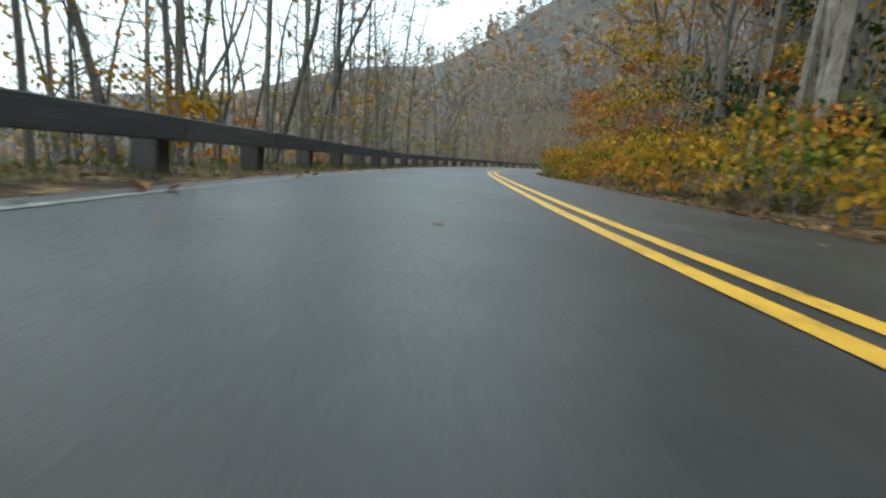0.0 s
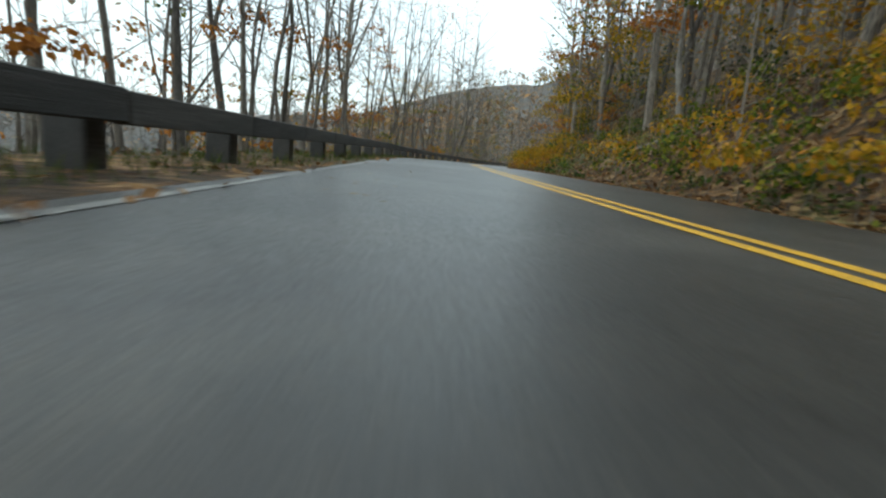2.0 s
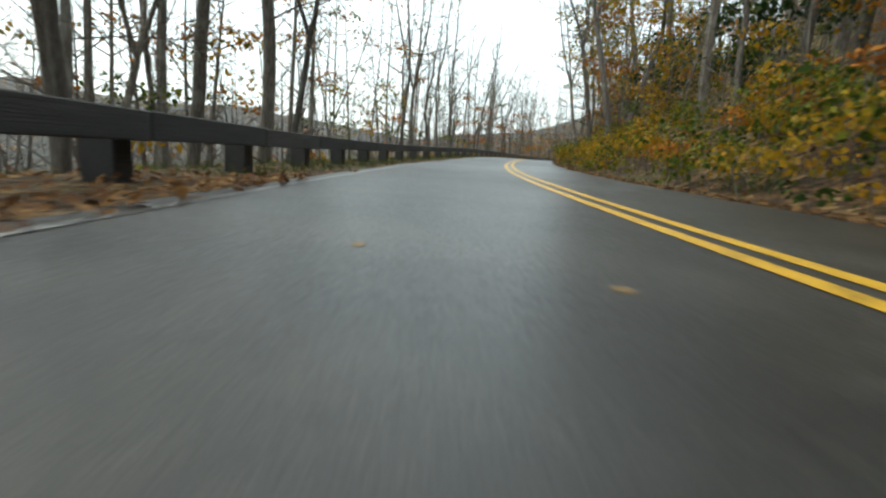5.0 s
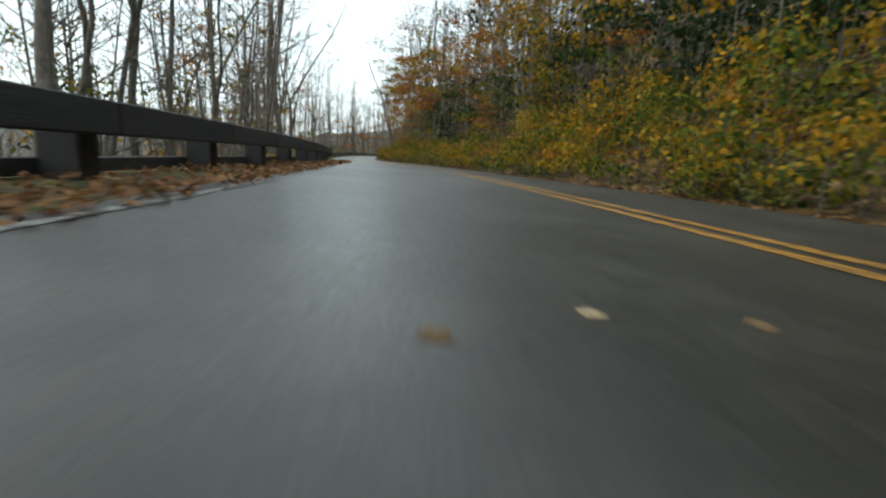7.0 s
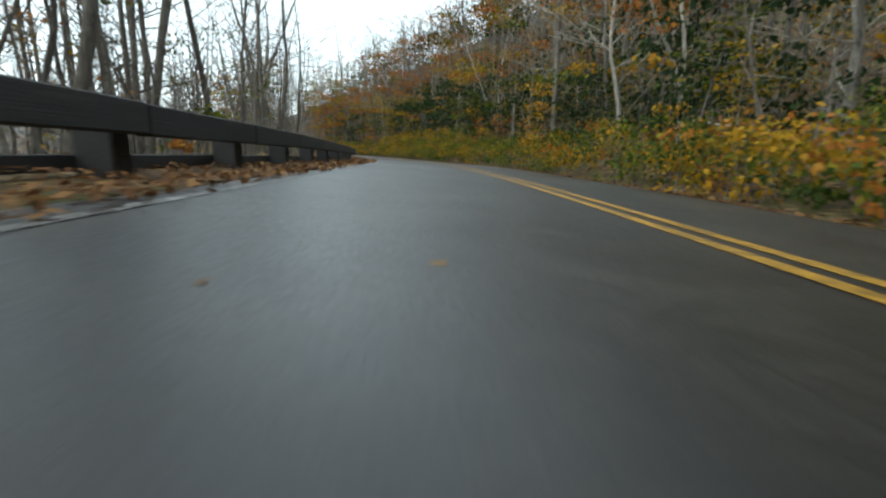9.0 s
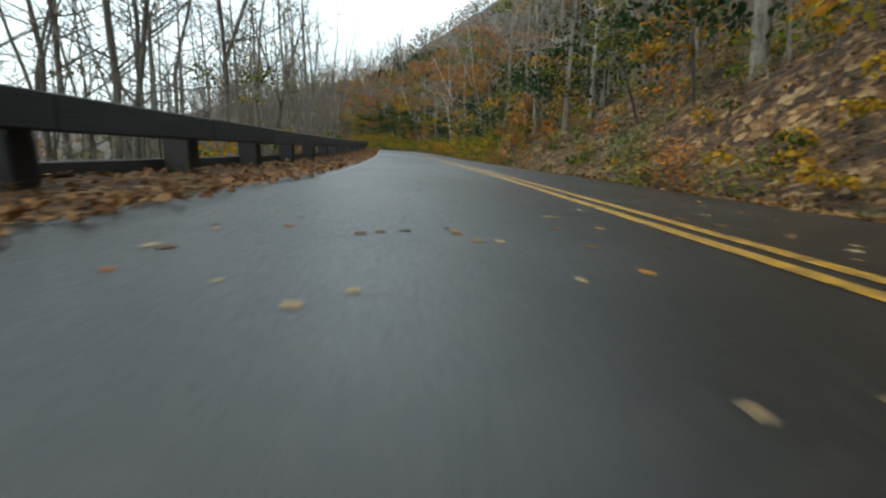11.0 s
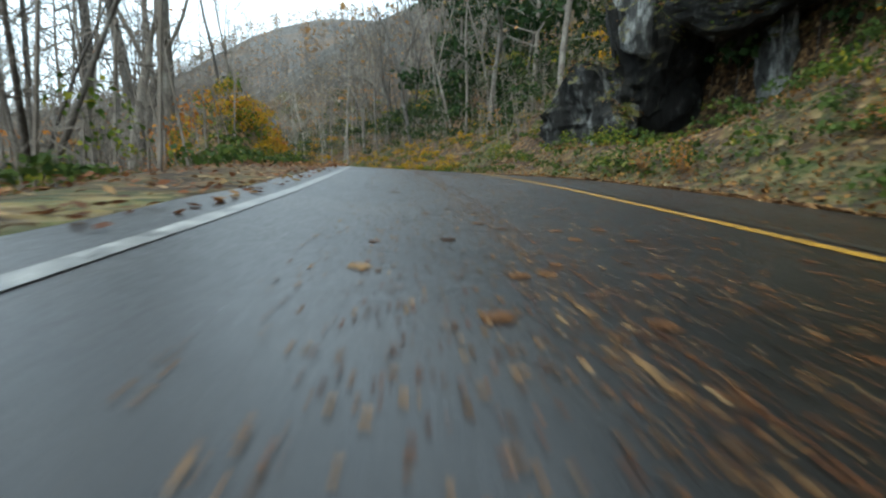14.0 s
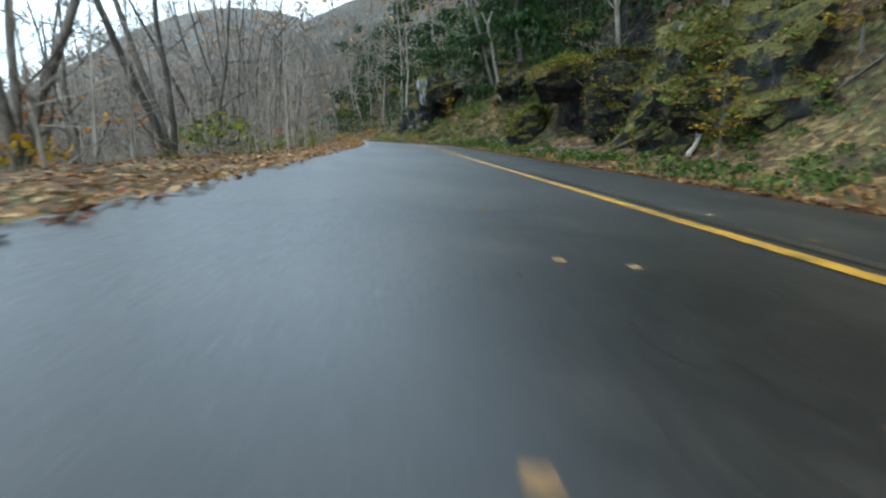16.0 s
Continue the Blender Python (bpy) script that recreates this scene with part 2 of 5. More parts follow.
# WOODLAND runs paler and cooler than RIDGE_WOODS: haze put into its colour.
WOODLAND = woodland_mat("hazy_leafless_woodland", (0.033, 0.034, 0.034), (0.076, 0.075, 0.072), (0.132, 0.125, 0.116), (0.135, 0.085, 0.048))
RIDGE_WOODS = woodland_mat("mixed_ridge_woodland", (0.024, 0.024, 0.021), (0.06, 0.057, 0.05), (0.108, 0.1, 0.086), (0.085, 0.058, 0.035))
YELLOW = paint_mat("yellow_road_paint", (0.58, 0.335, 0.012), (0.39, 0.215, 0.018), 0.425)
YELLOW_DULL = paint_mat("dirty_yellow_road_paint", (0.4, 0.19, 0.012), (0.2, 0.1, 0.02), 0.475)
YELLOW_MID = paint_mat("rubbed_yellow_road_paint", (0.38, 0.2, 0.006), (0.22, 0.118, 0.01), 0.46)
YELLOW_WORN = paint_mat("worn_yellow_road_paint", (0.5, 0.27, 0.02), (0.3, 0.16, 0.03), 0.53)
YELLOW_GONE = paint_mat("vanished_yellow_road_paint", (0.42, 0.23, 0.03), (0.22, 0.13, 0.03), 0.6)
WHITE = paint_mat("worn_white_road_paint", (0.3, 0.3, 0.285), (0.17, 0.17, 0.16), 0.5)
WHITE_WORN = paint_mat("nearly_gone_white_road_paint", (0.34, 0.34, 0.33), (0.2, 0.2, 0.19), 0.54)
BARK = bark_mat("grey_brown_bark", (0.052, 0.046, 0.04), (0.19, 0.172, 0.15), (0.23, 0.23, 0.205))
DARK_BARK = bark_mat("damp_dark_bark", (0.03, 0.026, 0.022), (0.115, 0.102, 0.088), (0.17, 0.165, 0.145))
PALE_BARK = bark_mat("pale_mottled_bark", (0.12, 0.11, 0.095), (0.38, 0.36, 0.32), (0.5, 0.49, 0.45))
GOLD = leaf_mat("golden_leaves", [(0.1, (0.08, 0.085, 0.014)), (0.4, (0.26, 0.17, 0.016)), (0.7, (0.39, 0.215, 0.018)), (0.95, (0.34, 0.135, 0.014))])
RUST = leaf_mat("rust_orange_leaves", [(0.1, (0.13, 0.055, 0.018)), (0.45, (0.3, 0.11, 0.022)), (0.75, (0.4, 0.16, 0.03)), (0.95, (0.34, 0.2, 0.04))])
OLIVE = leaf_mat("turning_green_leaves", [(0.1, (0.028, 0.052, 0.009)), (0.45, (0.09, 0.118, 0.017)), (0.75, (0.22, 0.185, 0.02)), (0.95, (0.37, 0.225, 0.02))])
EVERGREEN = leaf_mat("dark_evergreen_leaves", [(0.1, (0.01, 0.022, 0.008)), (0.6, (0.024, 0.045, 0.014)), (0.95, (0.05, 0.07, 0.02))])
FALLEN = leaf_mat("fallen_brown_leaves", [(0.05, (0.045, 0.024, 0.012)), (0.35, (0.1, 0.052, 0.023)), (0.62, (0.17, 0.092, 0.04)), (0.85, (0.27, 0.165, 0.075)), (0.97, (0.38, 0.27, 0.14))])
DAMP_BROWN = leaf_mat("damp_brown_leaves", [(0.05, (0.04, 0.02, 0.011)), (0.35, (0.09, 0.043, 0.02)), (0.62, (0.15, 0.073, 0.03)), (0.85, (0.22, 0.12, 0.05)), (0.97, (0.32, 0.2, 0.095))])
TAN = leaf_mat("fallen_tan_leaves", [(0.05, (0.06, 0.028, 0.012)), (0.35, (0.14, 0.068, 0.022)), (0.62, (0.23, 0.12, 0.036)), (0.85, (0.32, 0.19, 0.062)), (0.97, (0.4, 0.27, 0.12))])
WET_RUST = leaf_mat("wet_rust_leaves", [(0.05, (0.05, 0.022, 0.011)), (0.5, (0.12, 0.047, 0.02)), (0.9, (0.2, 0.085, 0.03))])
DRY = leaf_mat("pale_dry_leaves", [(0.05, (0.13, 0.08, 0.04)), (0.35, (0.26, 0.17, 0.085)), (0.65, (0.38, 0.29, 0.17)), (0.85, (0.5, 0.42, 0.28)), (0.97, (0.48, 0.26, 0.04))])
FERN = leaf_mat("green_undergrowth", [(0.1, (0.022, 0.04, 0.01)), (0.6, (0.06, 0.09, 0.02)), (0.95, (0.15, 0.14, 0.03))])


# ---- building helpers ----
def mesh_of(name, verts, faces, mats, index=None, smooth=False):
    me = bpy.data.meshes.new(name)
    me.from_pydata(verts, [], faces)
    for m in mats:
        me.materials.append(m)
    if index is not None:
        me.polygons.foreach_set("material_index", np.asarray(index, dtype=np.int32))
    if smooth:
        me.polygons.foreach_set("use_smooth", np.ones(len(me.polygons), dtype=bool))
    me.update()
    return me


def thing(name, label, category, group="", kind=""):
    return tagged(new(name), label, category, group, kind)


def part(name, me, parent, label=""):
    ob = new(name, me)
    ob.parent = parent
    return tagged(ob, label)


# The road's middle line, every half second of the drive, from the far bend towards the near end.
ROAD_X = [27.67, 21.23, 15.61, 10.83, 6.94, 4.00, 2.07, 1.32, 1.22, 2.38, 4.37, 7.07, 10.11, 12.95, 16.54, 20.57, 24.77, 29.81, 35.71, 42.26, 48.31, 53.54, 58.37, 62.22, 65.22, 67.48, 69.08, 70.24, 71.26, 72.02, 72.33, 72.65, 72.15, 71.10, 69.10, 66.36, 62.69, 58.16, 53.57, 48.19, 42.87]
ROAD_Y = [86.29, 76.83, 66.90, 56.51, 45.73, 34.62, 23.25, 11.69, 0.03, -11.50, -22.92, -34.09, -45.15, -56.26, -67.30, -78.22, -88.93, -99.26, -109.15, -118.73, -128.72, -139.06, -149.75, -160.87, -172.17, -183.85, -195.49, -206.92, -218.10, -229.04, -239.71, -250.02, -259.55, -268.99, -278.05, -287.23, -296.44, -305.04, -313.80, -322.45, -330.86]
ROAD_Z = [-0.160, -0.175, -0.188, -0.196, -0.193, -0.170, -0.115, -0.011, 0.035, 0.003, 0.020, -0.075, -0.209, -0.258, -0.375, -0.565, -0.908, -1.173, -1.352, -1.439, -1.572, -1.649, -1.782, -1.847, -1.751, -1.703, -1.699, -1.719, -1.706, -1.618, -1.468, -1.247, -1.022, -0.905, -0.905, -1.055, -1.475, -1.841, -2.398, -2.875, -3.316]
BANK = [0.1, 0.2, 0.3, 0.2, 0.0, -0.4, -0.9, -0.8, 0.8, 1.6, 0.8, -0.0, 0.4, 1.6, 0.3, -0.7, -0.9, -0.8, -0.3, 0.7, 2.4, 2.5, 2.1, 2.2, 2.6, 3.4, 5.6, 4.5, 3.4, 2.6, 3.0, 2.9, 4.0, 2.9, 3.9, 3.1, 4.8, 5.8, 6.2, 5.4, 6.6]

# The road as a smooth line: u metres to the right of its middle, at s metres along.
def spline(values, k):
    v = np.asarray(values)
    i = np.clip(np.floor(k).astype(int), 0, len(v) - 2)
    w = k - i
    p = lambda j: v[np.clip(j, 0, len(v) - 1)] + np.where(j < 0, v[0] - v[1], 0) + np.where(j > len(v) - 1, v[-1] - v[-2], 0)
    a, b, c, d = p(i - 1), p(i), p(i + 1), p(i + 2)
    return b + 0.5 * w * (c - a + w * (2 * a - 5 * b + 4 * c - d + w * (3 * (b - c) + d - a)))


knots = np.linspace(0, len(ROAD_X) - 1, 1600)
MID = np.stack([spline(v, knots) for v in (ROAD_X, ROAD_Y, ROAD_Z)], 1)
LEAN = np.interp(knots, np.arange(len(BANK)), BANK)
# beyond the far bend the road goes on turning; behind the camera it runs on
def run_on(points, turn, count, step=0.5):
    way = points[-1] - points[-3]
    ang, out = math.atan2(way[1], way[0]), [points[-1]]
    for _ in range(count):
        ang += turn * step
        out.append(out[-1] + np.array([math.cos(ang), math.sin(ang), 0]) * step)
    return np.array(out[1:])
far_end, near_end = run_on(MID[::-1], -0.012, 130), run_on(MID, -0.003, 110)
MID = np.concatenate([far_end[::-1], MID, near_end])
LEAN = np.concatenate([np.full(len(far_end), LEAN[0]), LEAN, np.full(len(near_end), LEAN[-1])])
STEPS = np.linalg.norm(np.diff(MID[:, :2], axis=0), axis=1)
ALONG = np.concatenate([[0], np.cumsum(STEPS)]) - len(far_end) * 0.5
LENGTH0, LENGTH1 = ALONG[0], ALONG[-1]
LEAN = np.convolve(np.pad(LEAN, 40, mode="edge"), np.ones(81) / 81, mode="valid")


def at(s):
    """Middle, right-hand side (looking back along the drive, the way the camera faces) and bank at s."""
    p = np.array([np.interp(s, ALONG, MID[:, k]) for k in range(3)])
    q = np.array([np.interp(s + 2.0, ALONG, MID[:, k]) for k in range(2)])
    o = np.array([np.interp(s - 2.0, ALONG, MID[:, k]) for k in range(2)])
    f = (o - q) / max(np.linalg.norm(o - q), 1e-6)
    return p, np.array([f[1], -f[0]]), math.tan(radians(float(np.interp(s, ALONG, LEAN)))), f


def place(s, u, up=0.0):
    p, r, lean, _ = at(s)
    return np.array([p[0] + r[0] * u, p[1] + r[1] * u, p[2] - lean * np.clip(u, -6, 6) + up])


PAVE_L, PAVE_R = -3.2, 2.2


def left_line(s):
    """Metres from the middle to the white edge line."""
    return np.interp(s, [60, 130, 200, 270, 340, 375, 400, 450], [-2.91, -3.05, -2.96, -3.01, -2.86, -3.00, -2.83, -2.82])


def right_edge(s):
    """Metres from the middle to the pavement's right edge."""
    return np.interp(s, [60, 130, 200, 270, 340, 390, 420, 450], [2.23, 2.34, 2.17, 2.24, 2.43, 2.27, 2.18, 2.20])


rng = np.random.default_rng(7)


def many(s):
    """at() for an array of s: middle, right-hand side, bank."""
    s = np.asarray(s, float)
    p = np.stack([np.interp(s, ALONG, MID[:, k]) for k in range(3)], -1)
    f = np.stack([np.interp(s - 2, ALONG, MID[:, k]) - np.interp(s + 2, ALONG, MID[:, k]) for k in range(2)], -1)
    f /= np.maximum(np.linalg.norm(f, axis=-1, keepdims=True), 1e-6)
    return p, np.stack([f[..., 1], -f[..., 0]], -1), np.tan(np.radians(np.interp(s, ALONG, LEAN)))


def waves(a, b, seed):
    """Smooth unevenness over two coordinates, about -1 to 1."""
    g = np.random.default_rng(seed)
    out = 0
    for k in range(9):
        w, ang, ph = g.uniform(0.5, 2.2), g.uniform(0, 6.28), g.uniform(0, 6.28)
        out = out + np.sin(w * (np.cos(ang) * a + np.sin(ang) * b) + ph) / 3.0
    return out


def rise(s, u):
    """Height of the ground over the road's cross slope."""
    s, u = np.broadcast_arrays(np.asarray(s, float), np.asarray(u, float))
    steep = 0.62 + 0.16 * waves(s * 0.06, 0 * s, 3)
    steep = steep * np.interp(s, [40, 98, 107, 195, 212, 224, 236, 300, 325, 345], [0.3, 0.3, 1.25, 1.0, 0.8, 0.8, 0.5, 0.5, 0.75, 1.0])
    flat = 3.4 * np.clip((s - 401) / 8, 0, 1)
    v = np.maximum(u - 2.9 - flat, 0)
    right = -0.06 * np.clip((u - 2.2) / 0.5, 0, 1) + 0.04 * np.clip(u - 2.9, 0, flat) + steep * v * (0.35 + 0.65 * np.clip(v / 2.5, 0, 1))
    cliff = np.exp(-(((s - 430) / 17.5) ** 8))
    right = right + cliff * 1.2 * np.clip((u - 8.4) / 2.2, 0, 1)
    cliff = np.exp(-(((s - 389.5) / 5.5) ** 6))
    right = right + cliff * 2.5 * np.clip((u - 9.0) / 2.5, 0, 1)
    right = np.where(v > 30, steep * 30 + (v - 30) * np.interp(s, [40, 100, 150, 200], [0.14, 0.16, 0.36, 0.42]), right)
    right = right * (1 + 0.3 * np.clip((s - 392) / 8, 0, 1) * np.clip((u - 7) / 5, 0, 1))
    right = right + np.clip(v / 3, 0, 1) * (0.28 * waves(s * 0.8, u * 0.8, 5) + 0.9 * waves(s * 0.13, u * 0.13, 6) * np.clip(v / 8, 0, 1))
    for s0, wide, level in ((388.6, 4.0, 1.05), (418.6, 2.4, 0.7)):
        right = right + (np.minimum(right, level) - right) * np.exp(-(((s - s0) / wide) ** 6)) * np.clip((12.5 - u) / 2.5, 0, 1)
    w = np.maximum(-u - np.interp(s, [388, 402, 412, 424], [5.6, 3.9, 3.9, 4.3]), 0)
    open_side = np.clip((s - 372) / 10, 0, 1)
    fall = 0.42 - 0.12 * open_side + 0.08 * waves(s * 0.07, 0 * s, 9)
    left = -0.05 * np.clip((-u - 3.2) / 0.4, 0, 1) - fall * w * np.clip(0.3 + w / 4, 0, 1)
    left = np.maximum(left, -8 - 0.2 * np.minimum(w, 55)) + np.clip(w / 3, 0, 1) * 0.4 * waves(s * 0.35, u * 0.35, 11)
    left = left + 1.75 * np.exp(-(((s - 382) / 5.2) ** 4) - (((u + 7.2) / 1.5) ** 4)) * (1 + 0.25 * waves(s * 1.3, u * 1.3, 15))
    return np.where(u > 0, right, left) + 0.02 * waves(s * 2.1, u * 2.1, 13) * ((u > 2.3) | (u < -3.5))


def far_height(x, y):
    """The mountains round about."""
    top = 172 * np.exp(-((x - 255) / 275) ** 2 - ((y - 430) / 210) ** 2)
    top = top + 108 * np.exp(-((x + 90) / 270) ** 2 - ((y - 680) / 180) ** 2)
    top = top + 26 * np.exp(-((x - 75) / 46) ** 2 - ((y - 135) / 60) ** 2)
    top = top + 30 * np.exp(-((x - 360) / 150) ** 2 - ((y + 60) / 420) ** 2)
    top = top + 75 * np.exp(-((x + 700) / 330) ** 2 - ((y - 300) / 900) ** 2)
    return top + 6 * waves(x * 0.02, y * 0.02, 21)


def bend_hill(x, y):
    """The wooded hill on the outside of the far bend."""
    return 25 * np.exp(-((x - 90) / 115) ** 2 - ((y - 160) / 60) ** 2)


def ground_point(s, u):
    """World place of the ground sheet, near the road by its cross-section, far out on a plain grid."""
    p, r, lean = many(np.clip(s, LENGTH0 + 2, LENGTH1 - 2))
    near = np.stack([p[..., 0] + r[..., 0] * u, p[..., 1] + r[..., 1] * u], -1)
    far = np.stack([30 + u * np.sign(1.0) + 0 * s, 74 - 1.0 * s], -1)
    hold = np.where((u < 0) & (s < 75), 95.0, 45.0)
    w = np.clip((np.abs(u) - hold) / 55, 0, 1)[..., None]
    beyond = np.maximum(np.maximum(LENGTH0 + 2 - s, s - LENGTH1 + 2), 0)
    w = np.maximum(w, np.clip(beyond / 30, 0, 1)[..., None])
    xy = near * (1 - w) + far * w
    z = p[..., 2] - lean * np.clip(u, -6, 6) + rise(np.clip(s, LENGTH0, LENGTH1), u)
    lift = far_height(xy[..., 0], xy[..., 1]) * np.clip((np.abs(u) - 14) / 60, 0, 1)
    lift = np.maximum(lift, far_height(xy[..., 0], xy[..., 1]) * np.clip(beyond / 60, 0, 1))
    lift = lift + bend_hill(xy[..., 0], xy[..., 1]) * np.clip((-u - 6) / 16, 0, 1)
    return np.concatenate([xy, (z + lift)[..., None]], -1)


def sheet(name, ss, us, point, mat, smooth=True):
    S, U = np.meshgrid(ss, us, indexing="ij")
    v = point(S, U).reshape(-1, 3)
    a, b = len(ss), len(us)
    i = np.arange(a * b).reshape(a, b)
    f = np.stack([i[:-1, :-1], i[1:, :-1], i[1:, 1:], i[:-1, 1:]], -1).reshape(-1, 4)
    return mesh_of(name, v.tolist(), f.tolist(), [mat], smooth=smooth)


# ---- the ground, one sheet to the horizon ----
def far_steps(start, stop, first, grow):
    out, d = [start], first
    while out[-1] < stop:
        out.append(out[-1] + d)
        d *= grow
    return np.array(out)


u_right = np.concatenate([np.arange(2.6, 12, 0.45), far_steps(12, 1500, 0.7, 1.14)])
u_left = -np.concatenate([np.arange(3.45, 9, 0.5), far_steps(9, 1500, 0.7, 1.14)])
U_GRID = np.concatenate([u_left[::-1], [-1.5, 1.0], u_right])
s_mid = np.arange(LENGTH0, LENGTH1, 1.35)
S_GRID = np.concatenate([(LENGTH0 - far_steps(3, 1200, 3, 1.2))[::-1], s_mid, LENGTH1 + far_steps(3, 600, 3, 1.25)])


def ground_sheet(S, U):
    q = ground_point(S, U)
    q[..., 2] -= np.where((U > -3.4) & (U < 2.5), 0.12, 0)
    return q


ground_me = sheet("ground", S_GRID, U_GRID, ground_sheet, GROUND)
ground_me.materials.append(WOODLAND)
far_off = (np.abs(U_GRID[:-1]) > 55)[None, :] | (S_GRID[:-1] < -70)[:, None]
ground_me.materials.append(RIDGE_WOODS)
ridge = (np.abs(U_GRID[:-1]) > 55)[None, :] & (S_GRID[:-1] > 60)[:, None]
ground_me.polygons.foreach_set("material_index", (far_off.astype(np.int32) + (far_off & ridge)).reshape(-1))
ground = tagged(new("ground", ground_me), "forest floor covered in brown fallen leaves and soil", "ground", kind="structure")


# ---- the road and its painted lines ----
def strip(name, s0, s1, u0, u1, up, mat, thick=0.0, step=0.7, wavy=0.0):
    ss = np.linspace(s0, s1, int((s1 - s0) / step) + 2)
    p, r, lean = many(ss)
    cols = []
    for k, u in enumerate((u0, u1)):
        uu = (u(ss) if callable(u) else u + 0 * ss) + wavy * waves(ss * 1.7, ss * 0 + k, 31 + k)
        cols.append(np.stack([p[:, 0] + r[:, 0] * uu, p[:, 1] + r[:, 1] * uu, p[:, 2] - lean * uu + up], 1))
    v, n = np.concatenate(cols), len(ss)
    f = [(i, i + 1, n + i + 1, n + i) for i in range(n - 1)]
    if thick:
        low = v - [0, 0, thick]
        v = np.concatenate([v, low])
        f += [(2 * n + i, 2 * n + i + 1, i + 1, i) for i in range(n - 1)] + [(n + i, n + i + 1, 3 * n + i + 1, 3 * n + i) for i in range(n - 1)]
    return mesh_of(name, v.tolist(), f, [mat], smooth=False)


road = tagged(new("road", strip("road", LENGTH0 + 1, LENGTH1 - 1, PAVE_L, right_edge, 0.0, ASPHALT, thick=0.14, wavy=0.05)), "damp grey asphalt road with worn surface", "road", kind="structure")
for name, u, s0, s1, mat, label in (
    ("yellow_line", -0.12, LENGTH0 + 1, 232, YELLOW, "solid yellow centre line, slightly worn"),
    ("yellow_line", 0.12, LENGTH0 + 1, 226, YELLOW, "solid yellow centre line, slightly worn"),
    ("yellow_line", -0.12, 232, 288, YELLOW_DULL, "dirty rubbed yellow centre line"),
    ("yellow_line", 0.12, 226, 292, YELLOW_DULL, "dirty rubbed yellow centre line"),
    ("yellow_line", -0.12, 288, LENGTH1 - 1, YELLOW_MID, "rubbed yellow centre line"),
    ("yellow_line", 0.12, 292, 358, YELLOW_MID, "rubbed yellow centre line"),
    ("yellow_line", 0.12, 358, 394, YELLOW_WORN, "half-worn yellow centre line"),
):
    tagged(new(name, strip(name, s0, s1, u - 0.06, u + 0.06, 0.004, mat)), label, "road marking", "double yellow centre line", "structure")
tagged(new("yellow_line", strip("yellow_line", 394.3, LENGTH1 - 1, 0.06, 0.18, 0.004, YELLOW_GONE)), "almost worn away yellow centre line", "road marking", "double yellow centre line", "structure")
for s0, s1, mat, label in ((LENGTH0 + 1, 205, WHITE, "worn white edge line of the road"), (205, 338, WHITE_WORN, "badly worn white edge line of the road"),
                           (373, 418, WHITE, "worn white edge line of the road"), (418, 427, WHITE_WORN, "almost vanished white edge line")):
    tagged(new("white_edge_line", strip("white_edge_line", s0, s1, lambda s: left_line(s) - 0.04, lambda s: left_line(s) + 0.04, 0.004, mat)), label, "road marking", "white edge line", "structure")


# ---- the timber guardrail ----
def timber(length, width, height, bevel=0.018):
    bm = bmesh.new()
    bmesh.ops.create_cube(bm, size=1.0, matrix=Matrix.Diagonal((length, width, height, 1)))
    bmesh.ops.bevel(bm, geom=list(bm.edges), offset=bevel, segments=1, affect="EDGES")
    me = bpy.data.meshes.new("timber")
    bm.to_mesh(me)
    bm.free()
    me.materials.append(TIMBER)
    return me


RAIL_S = [60, 90, 115, 140, 165, 185, 200, 215, 240, 262, 285, 305, 322, 335, 345, 355, 365, 376]


def rail_face(s):
    """Metres from the middle line to the rail's front."""
    return float(np.interp(s, RAIL_S, [-4.242, -4.068, -4.042, -4.042, -4.080, -4.394, -4.185, -3.770, -3.895, -4.005, -3.990, -3.790, -4.065, -4.163, -4.093, -4.195, -4.054, -4.492]))


def rail_top(s):
    return float(np.interp(s, RAIL_S, [0.612, 0.583, 0.598, 0.572, 0.573, 0.596, 0.596, 0.582, 0.595, 0.545, 0.545, 0.594, 0.606, 0.620, 0.646, 0.645, 0.695, 0.483]))


